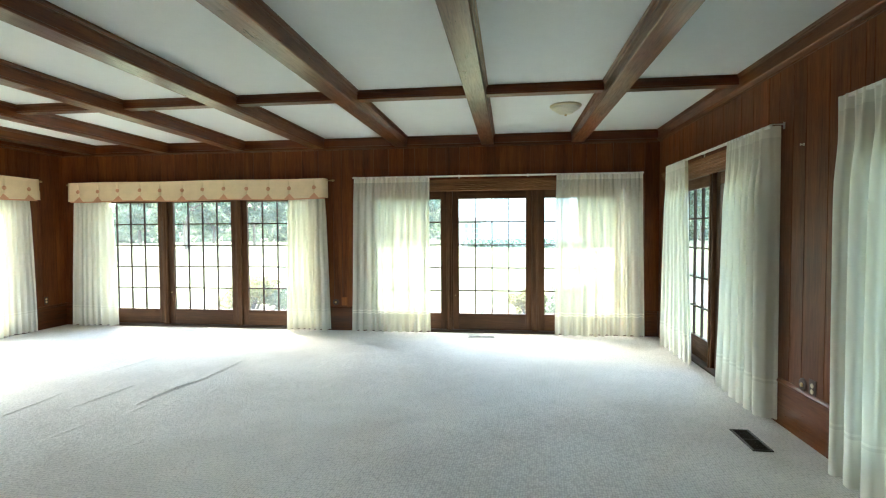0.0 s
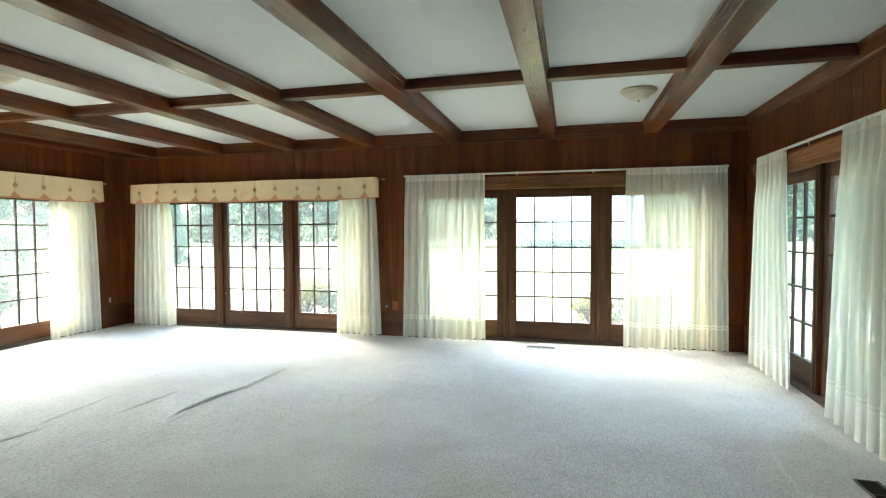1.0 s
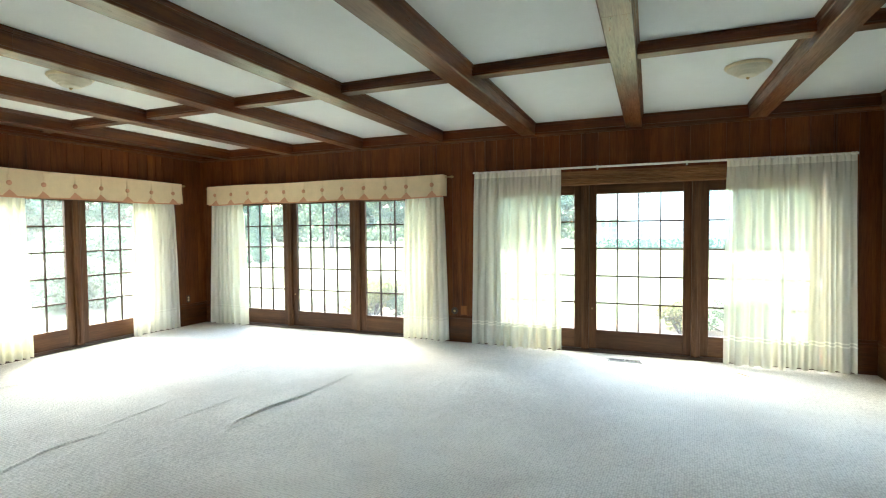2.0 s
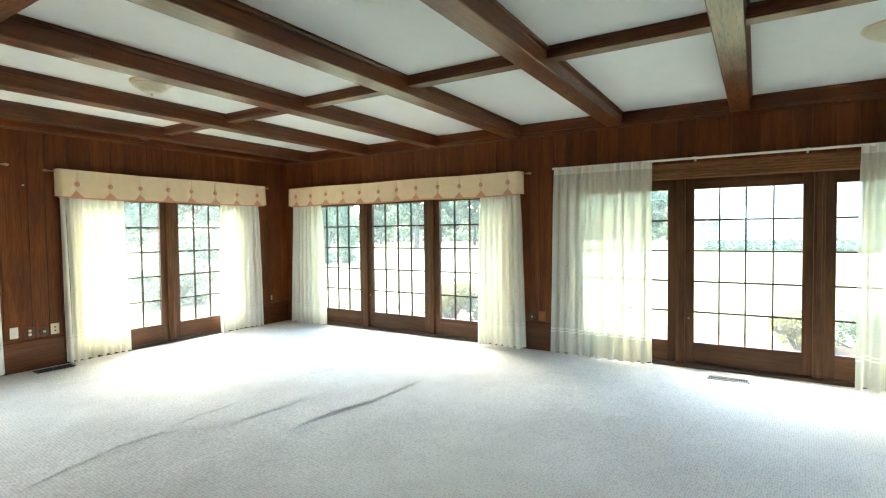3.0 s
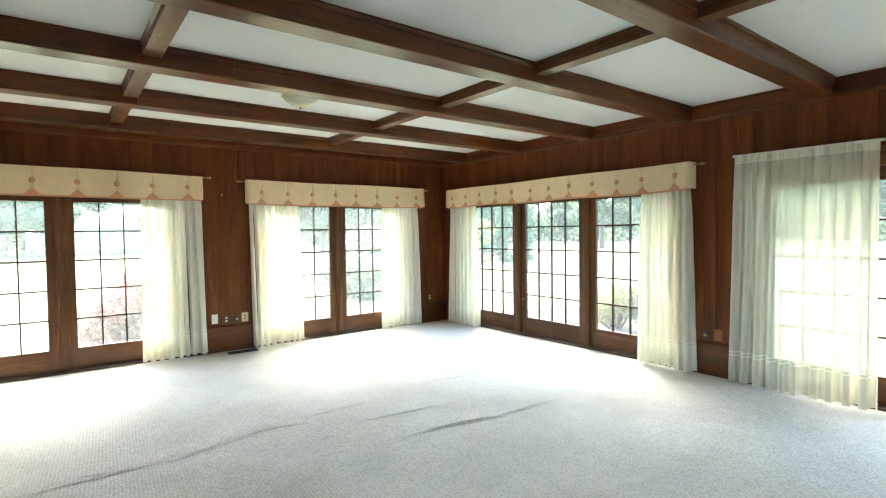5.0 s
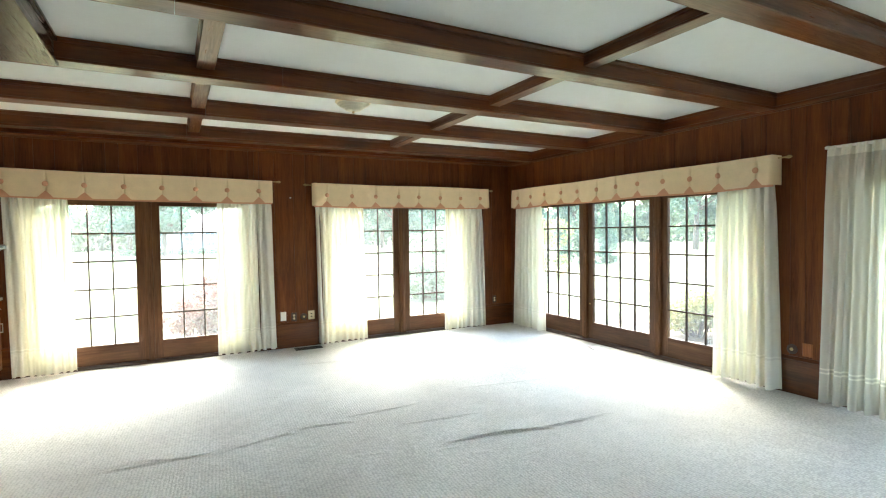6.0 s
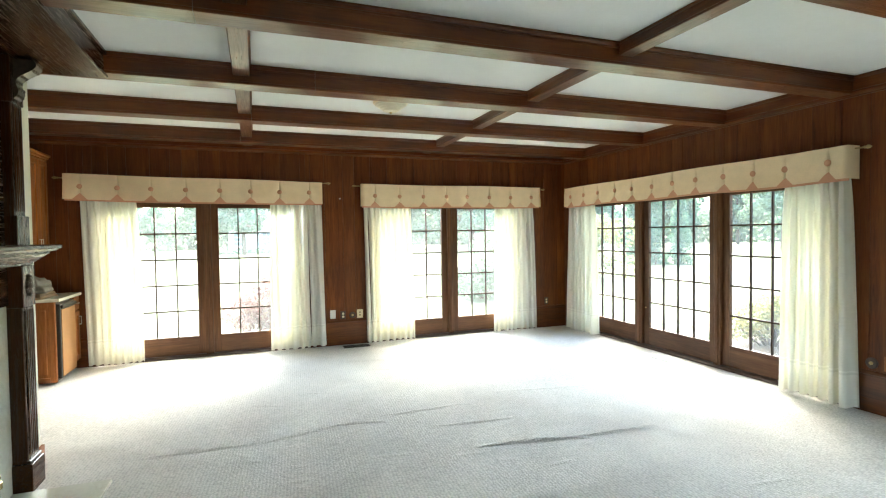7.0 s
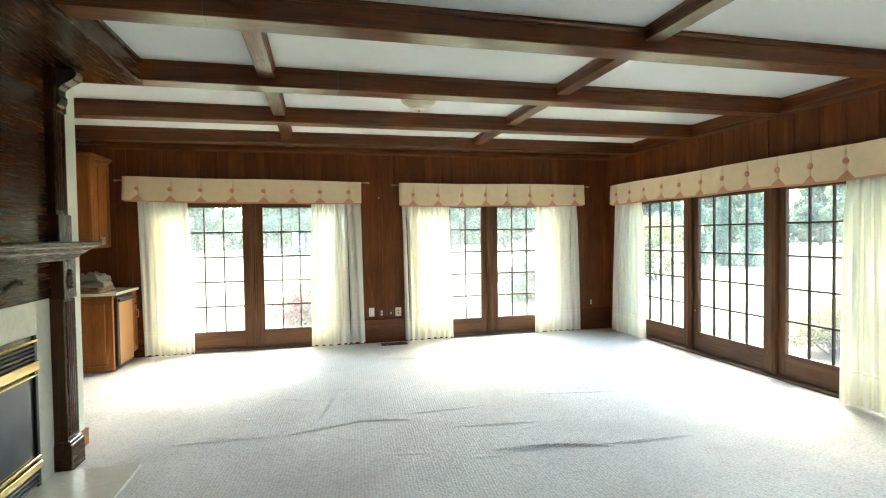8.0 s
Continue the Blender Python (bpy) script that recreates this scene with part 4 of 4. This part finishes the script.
def cloth_pile():
    p = thing("folded_cloths", pose(-3.93, 3.77, 0.902), "pile of folded grey and tan linens on the bar top", "linen")
    rnd = random.Random(4)
    z = 0.0
    for k, (w, d, h, mat) in enumerate(((0.44, 0.36, 0.055, LINEN_TAN), (0.40, 0.33, 0.050, LINEN_TAN), (0.37, 0.31, 0.085, LINEN), (0.31, 0.25, 0.095, LINEN))):
        bm = bmesh.new()
        n = 14
        sx, sy, a = rnd.uniform(-0.02, 0.02), rnd.uniform(-0.02, 0.02), rnd.uniform(-0.2, 0.2)
        grid = {}
        for side in (0, 1):
            for i in range(n + 1):
                for j in range(n + 1):
                    u, v = i / n * 2 - 1, j / n * 2 - 1
                    e = max(abs(u), abs(v)) ** 6
                    x, y = u * w / 2 * (1 - 0.05 * e * side), v * d / 2 * (1 - 0.05 * e * side)
                    wob = 0.5 + 0.5 * noise.noise((u * 2.2 + k * 7, v * 2.2, k)) + 0.30 * noise.noise((u * 5.5 + v * 3, v * 2.0, k + 9))
                    zz = z + side * h * (0.45 + 0.9 * wob) * (1 - 0.55 * e)
                    grid[side, i, j] = bm.verts.new((sx + x * math.cos(a) - y * math.sin(a), sy + x * math.sin(a) + y * math.cos(a), zz))
        for i in range(n):
            for j in range(n):
                bm.faces.new([grid[1, i, j], grid[1, i + 1, j], grid[1, i + 1, j + 1], grid[1, i, j + 1]])
                bm.faces.new([grid[0, i, j], grid[0, i, j + 1], grid[0, i + 1, j + 1], grid[0, i + 1, j]])
        for i in range(n):
            for q in (((i, 0), (i + 1, 0)), ((i + 1, n), (i, n)), ((0, i + 1), (0, i)), ((n, i), (n, i + 1))):
                (a0, b0), (a1, b1) = q
                bm.faces.new([grid[0, a0, b0], grid[0, a1, b1], grid[1, a1, b1], grid[1, a0, b0]])
        part("cloth", bm, mat, p, "", True)
        z += h * 0.62


base_cabinet()
bar_fridge()
tagged(solid("countertop", [(-4.497, -3.775, YNOOK + 0.002, 4.065, 0.867, 0.900)], MARBLE, "cream marble bar top on the oak cabinet", "countertop", "", 0.004), kind="object")
upper_cabinet()
cloth_pile()


# ---- ceiling fittings --------------------------------------------------------
LAMP_SHADE = plain("cream_lamp_shade", (0.56, 0.52, 0.40), 0.45, 0, 0.03)


def ceiling_light(x, y):
    c = thing("ceiling_light", pose(x, y, CEIL - 0.001), "round stepped cream ceiling light, switched off", "ceiling light", "ceiling lights")
    bm = bmesh.new()
    lathe(bm, [(0.165, 0.0), (0.168, -0.012), (0.160, -0.022), (0.145, -0.024)], 40)
    part("base", bm, IVORY, c, "", True)
    bm = bmesh.new()
    prof = [(0.150, -0.024)]
    for k in range(4):
        r, z = 0.150 - k * 0.024, -0.026 - k * 0.016
        prof += [(r, z), (r - 0.003, z - 0.011), (r - 0.014, z - 0.015)]
    prof += [(0.045, -0.094), (0.012, -0.098)]
    lathe(bm, prof, 40)
    part("shade", bm, LAMP_SHADE, c, "stepped translucent white shade", True)
    bm = bmesh.new()
    lathe(bm, [(0.012, -0.096), (0.014, -0.104), (0.006, -0.114)], 14)
    part("finial", bm, OLD_BRASS, c)


ceiling_light(3.03, 9.20)
ceiling_light(-2.14, 7.24)


# ---- outlets, plates, floor registers ---------------------------------------
def plate(m, w, h, mat, kind, label):
    p = thing("wall_plate", m, label, "outlet", "wall plates")
    bm = bmesh.new()
    box(bm, -w / 2, w / 2, -0.006, -0.0005, -h / 2, h / 2, 0.002)
    part("cover", bm, mat, p)
    if kind == "duplex":
        for z in (-0.02, 0.02):
            bm = bmesh.new()
            lathe(bm, [(0.016, 0.0), (0.016, 0.003), (0.013, 0.004)], 14, pose(0, -0.006, z, 90))
            part("socket", bm, IVORY, p)
    if kind == "toggle":
        bm = bmesh.new()
        box(bm, -0.004, 0.004, -0.016, -0.006, -0.010, 0.012, 0.001)
        part("toggle", bm, WHITE_PLASTIC, p)
    if kind == "coax":
        for z in (-0.02, 0.02):
            bm = bmesh.new()
            box(bm, -0.010, 0.010, -0.009, -0.006, z - 0.008, z + 0.008, 0.001)
            part("socket", bm, BROWN_PLASTIC, p)


def round_outlet(m):
    p = thing("round_outlet", m, "round aged brass floor-style outlet in a brown cover", "outlet", "wall plates")
    bm = bmesh.new()
    lathe(bm, [(0.046, 0.0), (0.046, 0.005), (0.038, 0.010)], 24, pose(0, -0.001, 0, 90))
    part("cover", bm, BROWN_PLASTIC, p)
    bm = bmesh.new()
    lathe(bm, [(0.015, 0.0), (0.015, 0.006), (0.008, 0.009)], 20, pose(0, -0.011, 0, 90))
    part("cap", bm, OLD_BRASS, p)


def north_at(u, z):
    return pose(u, YN, z)


def west_at(u, z):
    return pose(XW, u, z, 0, 0, 90)


def east_at(u, z):
    return pose(XE, u, z, 0, 0, -90)


round_outlet(north_at(-0.085, 0.412))
plate(north_at(0.045, 0.425), 0.085, 0.12, OAK_Z, "blank", "blank wooden cover plate on the panelling")
plate(west_at(6.985, 0.432), 0.075, 0.120, WHITE_PLASTIC, "toggle", "white plastic switch plate low on the panelling")
plate(west_at(7.125, 0.414), 0.075, 0.115, BROWN_PLASTIC, "duplex", "brown outlet plate with ivory sockets")
round_outlet(west_at(7.255, 0.408))
plate(west_at(7.36, 0.422), 0.085, 0.120, IVORY, "coax", "ivory jack plate on the panelling")
plate(west_at(10.385, 0.425), 0.07, 0.115, BROWN_PLASTIC, "duplex", "brown outlet plate with ivory sockets")
round_outlet(east_at(7.33, 0.385))
plate(east_at(7.22, 0.390), 0.08, 0.12, BROWN_PLASTIC, "duplex", "brown outlet plate with ivory sockets")


def hook(m):
    h = thing("wall_hook", m, "small metal screw hook in the panelling", "hook", "wall hooks")
    bm = bmesh.new()
    lathe(bm, [(0.009, 0.0), (0.009, 0.004), (0.005, 0.006), (0.005, 0.02), (0.008, 0.024)], 10, pose(0, -0.001, 0, 90))
    part("shank", bm, STEEL, h)


hook(east_at(7.38, 2.03))
hook(west_at(7.11, 2.03))


def floor_register(m, w, d, mat, label):
    r = thing("floor_register", m, label, "floor vent", "floor registers")
    bm = bmesh.new()
    t = 0.016
    for a in ((-w / 2, w / 2, -d / 2, -d / 2 + t), (-w / 2, w / 2, d / 2 - t, d / 2), (-w / 2, -w / 2 + t, -d / 2 + t, d / 2 - t), (w / 2 - t, w / 2, -d / 2 + t, d / 2 - t), (-t / 2, t / 2, -d / 2 + t, d / 2 - t)):
        box(bm, *a, 0.004, 0.013, 0.002)
    part("frame", bm, mat, r)
    # flat near-black sheet stands in for the shade beneath the slats
    bm = bmesh.new()
    box(bm, -w / 2 + t, w / 2 - t, -d / 2 + t, d / 2 - t, 0.004, 0.006)
    part("duct", bm, DARK, r)
    bm = bmesh.new()
    box(bm, -0.0025, 0.0025, -d / 2 + t, d / 2 - t, 0.006, 0.011)
    me = mesh_of(bm, "slat", mat)
    n = int((w - 2 * t) / 0.014)
    for k in range(n):
        x = -w / 2 + t + (k + 0.5) * (w - 2 * t) / n
        if abs(x) > 0.012:
            shared("slat", me, r, pose(x, 0, 0, 0, 28, 0))


floor_register(pose(2.06, 10.44, 0), 0.36, 0.11, STEEL, "pale metal floor register in the carpet by the doors")
floor_register(pose(-2.17, 10.50, 0), 0.36, 0.11, STEEL, "pale metal floor register in the carpet")
floor_register(pose(-4.31, 7.27, 0, 0, 0, 90), 0.36, 0.13, BRONZE, "bronze floor register along the panelling")
floor_register(pose(4.07, 7.27, 0, 0, 0, 90), 0.36, 0.13, BRONZE, "bronze floor register along the panelling")


def limb(bm, p, q, r0, r1, seg=7):
    p, q = Vector(p), Vector(q)
    m = Matrix.Translation(p) @ (q - p).to_track_quat("Z", "Y").to_matrix().to_4x4()
    lathe(bm, [(r0, 0.0), (r0 * 0.6 + r1 * 0.4, (q - p).length * 0.5), (r1, (q - p).length)], seg, m)


def thread(m):
    bm = bmesh.new()
    prev = None
    for k in range(15):
        t = k / 14
        c = Vector((0.13 * t, 0.03 * math.sin(t * 4.2), 0.010 + 0.004 * math.sin(t * 9)))
        if prev is not None:
            limb(bm, prev, c, 0.0035, 0.0035, 6)
        prev = c
    ob = tagged(part("thread", bm, PEACH), "short reddish curl of cord lying on the carpet", "cord")
    ob.matrix_basis = m


thread(pose(3.12, 10.26, 0.002, 0, 0, -25))


# ---- outdoors ----------------------------------------------------------------
def ground():
    bm = bmesh.new()
    n = 48
    rings = []
    for r in (0.0, 6, 12, 20, 35, 60, 100, 200, 600, 2500):
        ring = []
        for k in range(n if r else 1):
            a = 2 * math.pi * k / n
            z = -0.16 - 0.012 * max(0, r - 10) ** 0.7 * (0.6 + 0.4 * math.sin(2 * a)) if r < 300 else -0.5
            ring.append(bm.verts.new((r * math.cos(a), 6 + r * math.sin(a), z)))
        rings.append(ring)
    for k in range(n):
        bm.faces.new((rings[0][0], rings[1][k], rings[1][(k + 1) % n]))
    for a, b in zip(rings[1:], rings[2:]):
        for k in range(n):
            bm.faces.new((a[k], b[k], b[(k + 1) % n], a[(k + 1) % n]))
    tagged(part("ground", bm, GRASS, None, "", True), "broad mown lawn round the house", "lawn", "", "structure")


ground()


def leaf_mesh(name, mat, clumps, per, size, seed, flat=0.6):
    """Many small leaves gathered into clumps (centre, radii)."""
    rng = np.random.default_rng(seed)
    vs, fs = [], []
    base = 0
    for (cx, cy, cz), (rx, ry, rz) in clumps:
        p = rng.normal(size=(per, 3))
        p /= np.linalg.norm(p, axis=1)[:, None]
        p *= rng.uniform(0.45, 1.05, (per, 1)) ** 0.5
        c = p * (rx, ry, rz) + (cx, cy, cz)
        a = rng.normal(size=(per, 3))
        a /= np.linalg.norm(a, axis=1)[:, None]
        b = np.cross(a, rng.normal(size=(per, 3)))
        b /= np.linalg.norm(b, axis=1)[:, None]
        s = size * rng.uniform(0.6, 1.4, (per, 1))
        quad = np.stack([c - a * s, c - b * s * flat, c + a * s, c + b * s * flat], 1).reshape(-1, 3)
        vs.append(quad)
        fs.append(np.arange(per * 4).reshape(-1, 4) + base)
        base += per * 4
    me = bpy.data.meshes.new(name)
    me.from_pydata(np.concatenate(vs).tolist(), [], np.concatenate(fs).tolist())
    me.materials.append(mat)
    return me


def tree(m, h, spread, seed, mat, label):
    rnd = random.Random(seed)
    t = thing("tree", m, label, "tree", "garden trees")
    bm = bmesh.new()
    limb(bm, (0, 0, -0.3), (rnd.uniform(-0.2, 0.2), rnd.uniform(-0.2, 0.2), h * 0.45), h * 0.028, h * 0.018, 9)
    limb(bm, (0, 0, h * 0.44), (0.2, 0.1, h * 0.85), h * 0.018, h * 0.004)
    clumps = []
    for k in range(26):
        a, e = rnd.uniform(0, 6.28), rnd.uniform(0.0, 1.0)
        r = spread * (1 - 0.75 * e ** 2) * rnd.uniform(0.35, 1.0)
        c = (r * math.cos(a), r * math.sin(a), h * (0.36 + 0.60 * e) + rnd.uniform(-0.3, 0.3))
        s = spread * rnd.uniform(0.20, 0.36)
        clumps.append((c, (s, s, s * 0.65)))
        if k % 2 == 0:
            limb(bm, (0, 0, h * rnd.uniform(0.26, 0.6)), c, h * 0.009, h * 0.003, 5)
    part("trunk", bm, BARK, t)
    crown = new("crown", leaf_mesh("crown", mat, clumps, 420, spread * 0.045, seed))
    crown.parent = t
    return t


def shrub(name, m, r, h, seed, mat, label, per=260, size=0.03, group="garden shrubs"):
    rnd = random.Random(seed)
    s = thing(name, m, label, "shrub", group)
    bm = bmesh.new()
    clumps = []
    for k in range(14):
        a, e = rnd.uniform(0, 6.28), rnd.uniform(0.1, 1.0)
        q = r * math.sqrt(1 - 0.7 * e) * rnd.uniform(0.3, 0.85)
        c = (q * math.cos(a), q * math.sin(a), h * (0.15 + 0.68 * e))
        clumps.append((c, (r * 0.36, r * 0.36, h * 0.22)))
        limb(bm, (0, 0, -0.05), c, 0.018, 0.005, 5)
    part("stems", bm, BARK, s)
    f = new("foliage", leaf_mesh("foliage", mat, clumps, per, size, seed))
    f.parent = s
    return s


def conifer(m, h, r, seed):
    rnd = random.Random(seed)
    t = thing("arborvitae", m, "tall narrow green arborvitae on the lawn", "tree", "row of arborvitae")
    bm = bmesh.new()
    limb(bm, (0, 0, -0.2), (0, 0, h * 0.9), 0.09, 0.02)
    part("trunk", bm, BARK, t)
    clumps = []
    for k in range(30):
        e = k / 29
        q = r * (1 - 0.85 * e ** 1.8)
        a = rnd.uniform(0, 6.28)
        clumps.append(((q * 0.35 * math.cos(a), q * 0.35 * math.sin(a), 0.15 + h * 0.93 * e), (q * 0.75, q * 0.75, h * 0.07)))
    f = new("crown", leaf_mesh("crown", LEAF_DEEP, clumps, 260, 0.07, seed, 0.35))
    f.parent = t


for k, (x, y) in enumerate(((-19.0, 24.6), (-18.2, 25.4), (-17.4, 26.2))):
    conifer(pose(x, y, -0.35), 4.1 + 0.3 * (k == 1), 0.62, 40 + k)

# beds close to the house
shrub("red_maple", pose(-6.75, 6.55, -0.2), 1.05, 1.15, 1, LEAF_RED, "low weeping maple with fine red leaves", 700, 0.035)
shrub("shrub", pose(-2.55, 12.85, -0.2), 0.75, 0.80, 2, LEAF_GOLD, "round clipped shrub with yellowing tips", 420, 0.024)
shrub("shrub", pose(-1.75, 12.9, -0.2), 0.55, 0.62, 12, LEAF_GREEN, "small leafy green shrub by the doors", 380, 0.024)
shrub("shrub", pose(2.80, 13.0, -0.2), 0.45, 0.56, 3, LEAF_GOLD, "round clipped shrub with yellowing tips", 420, 0.024)
shrub("shrub", pose(3.55, 13.4, -0.2), 0.55, 0.68, 4, LEAF_GREEN, "small leafy green shrub by the doors", 380, 0.024)
shrub("shrub", pose(-11.5, 13.4, -0.3), 1.5, 2.1, 5, LEAF_GREEN, "tall loose green shrub on the lawn", 420, 0.06)
shrub("shrub", pose(-12.6, 17.6, -0.3), 1.7, 2.5, 6, LEAF_GOLD, "tall yellow-green shrub on the lawn", 420, 0.06)
shrub("shrub", pose(-9.4, 11.6, -0.25), 1.1, 1.3, 7, LEAF_GREEN, "loose green shrub near the corner", 420, 0.05)


def iris_clump(m, seed):
    rnd = random.Random(seed)
    c = thing("iris_clump", m, "clump of green blade-leaved irises by the doors", "plant", "iris clumps")
    for k in range(14):
        bm = bmesh.new()
        a, ln, w = rnd.uniform(0, 6.28), rnd.uniform(0.45, 0.75), 0.016
        x0, y0 = 0.1 * math.cos(a), 0.1 * math.sin(a)
        px, py = -math.sin(a) * w, math.cos(a) * w
        prev = None
        for j in range(6):
            t = j / 5
            o = 0.1 + 0.30 * t * t
            cx, cy, cz, f = o * math.cos(a), o * math.sin(a), ln * t * (1 - 0.25 * t), 1 - 0.9 * t
            row = [bm.verts.new((cx - px * f, cy - py * f, cz)), bm.verts.new((cx + px * f, cy + py * f, cz))]
            if prev:
                bm.faces.new((prev[0], prev[1], row[1], row[0]))
            prev = row
        part("blade", bm, LEAF_GREEN, c)


iris_clump(pose(-3.9, 11.7, -0.17), 1)
iris_clump(pose(-3.35, 11.85, -0.17), 2)
iris_clump(pose(-2.95, 12.0, -0.17), 3)
iris_clump(pose(1.95, 12.4, -0.17), 4)

# far trees all round the lawn; a few are built, the others share their meshes
kinds = [tree(pose(-16, 60, -0.4), 9.5, 4.2, 60, LEAF_GREEN, "broad leafy tree at the edge of the lawn"),
         tree(pose(14, 58, -0.4), 7.5, 3.6, 61, LEAF_GREEN, "broad leafy tree at the edge of the lawn"),
         tree(pose(-58, 22, -0.5), 8.0, 4.6, 62, LEAF_DEEP, "dark spreading tree at the edge of the lawn")]
rnd_t = random.Random(8)
for k in range(42):
    a = radians(48 + k * 3.75 + rnd_t.uniform(-1.5, 1.5))
    r = rnd_t.uniform(62, 84)
    x, y = 3 + r * math.cos(a), 6 + r * math.sin(a)
    copy_thing(kinds[k % 3], pose(x, y, -0.5, 0, 0, rnd_t.uniform(0, 360)))
for x, y in ((7.5, 24.0), (-27.0, 47.0), (-12.5, 46.0), (-44.0, 26.0), (24.0, 20.0), (30.0, 12.0), (-50, 5)):
    copy_thing(kinds[(int(abs(x))) % 3], pose(x, y, -0.4, 0, 0, x * 31))


def far_woods():
    rnd = random.Random(15)
    clumps = []
    for k in range(230):
        a, r = radians(35 + k * 0.86), rnd.uniform(84, 96)
        h = 4.5 + 2.5 * noise.noise((k * 0.07, 3, 0)) + rnd.uniform(-1.0, 1.5)
        for z in (0.6, h * 0.4, h * 0.75):
            s = rnd.uniform(1.6, 2.6)
            clumps.append(((3 + r * math.cos(a), 6 + r * math.sin(a), z), (s, s, s * 0.9)))
    ob = new("far_woods", leaf_mesh("far_woods", LEAF_GREEN, clumps, 90, 0.42, 15))
    tagged(ob, "belt of pale green woodland beyond the lawn", "woods", "", "stuff")


far_woods()


def neighbour_house(m, w, d, floors, bays, label):
    h = thing("house", m, label, "house", "neighbouring houses")
    ht = 2.9 * floors
    bm = bmesh.new()
    box(bm, -w / 2, w / 2, 0, d, -0.6, ht)
    part("wall", bm, SIDING, h)
    bm = bmesh.new()
    extrude_profile(bm, [(-0.5, ht), (d / 2, ht + d * 0.32), (d + 0.5, ht)], -w / 2 - 0.5, w / 2 + 0.5, "x")
    part("roof", bm, ROOFING, h)
    for f in range(floors):
        for k in range(f, bays, f + 1):
            x, z = -w / 2 + (k + 0.5) * w / bays, 0.9 + 2.9 * f
            bm = bmesh.new()
            box(bm, x - 0.72, x + 0.72, -0.03, -0.002, z, z + 1.5)
            win = part("window", bm, HOUSE_GLASS, h)
            bm = bmesh.new()
            for a in ((x - 0.82, x - 0.72, z - 0.1, z + 1.6), (x + 0.72, x + 0.82, z - 0.1, z + 1.6), (x - 0.72, x + 0.72, z - 0.1, z), (x - 0.72, x + 0.72, z + 1.5, z + 1.6),
                      (x - 0.28, x - 0.21, z, z + 1.5), (x + 0.21, x + 0.28, z, z + 1.5), (x - 0.72, x + 0.72, z + 0.46, z + 0.53), (x - 0.72, x + 0.72, z + 0.97, z + 1.04)):
                box(bm, a[0], a[1], -0.06, -0.031, a[2], a[3])
            part("frame", bm, SIDING, win)
    for k in range(3):
        bm = bmesh.new()
        lathe(bm, [(0.2, -0.5), (0.16, 0.0), (0.14, 2.5), (0.2, 2.6), (0.2, 2.7)], 12, pose(-w * 0.48 + k * w * 0.10, -1.5, 0))
        part("column", bm, SIDING, h)
    bm = bmesh.new()
    box(bm, -w * 0.51, -w * 0.25, -1.8, -0.001, 2.7, 3.0)
    part("porch_roof", bm, ROOFING, h)
    for k in range(3):
        bm = bmesh.new()
        box(bm, -w * 0.44, -w * 0.32, -2.6 - 0.3 * k, -1.9, -0.5, 0.1 - 0.18 * k, 0.01)
        part("brick_step", bm, STEP_BRICK, h, "red brick step")


neighbour_house(pose(3.2, 57.0, -0.3), 12.4, 9, 2, 4, "white two-storey neighbouring house with a columned porch")
neighbour_house(pose(-62.0, 11.0, -0.4, 0, 0, 90), 16, 8, 1, 6, "long low white neighbouring house")


def hedge(m, ln, h, seed):
    g = thing("hedge", m, "clipped green boxwood hedge across the lawn", "hedge", "hedges")
    clumps = [((float(x), 0, h * 0.5), (0.6, 0.5, h * 0.55)) for x in np.arange(-ln / 2, ln / 2, 0.6)]
    f = new("foliage", leaf_mesh("foliage", LEAF_DEEP, clumps, 220, 0.08, seed))
    f.parent = g


hedge(pose(4.9, 53.2, -0.35), 13, 0.95, 71)
hedge(pose(-54, 9.0, -0.45, 0, 0, 90), 16, 0.8, 72)
solid("garden_bed", [(-4.6, 4.4, 11.9, 13.9, -0.4, -0.135)], MULCH, "bark mulch bed along the house", "flower bed")
solid("garden_path", [(6.5, 8.0, -6, 40, -0.4, -0.14)], PAVING, "concrete garden path", "path")
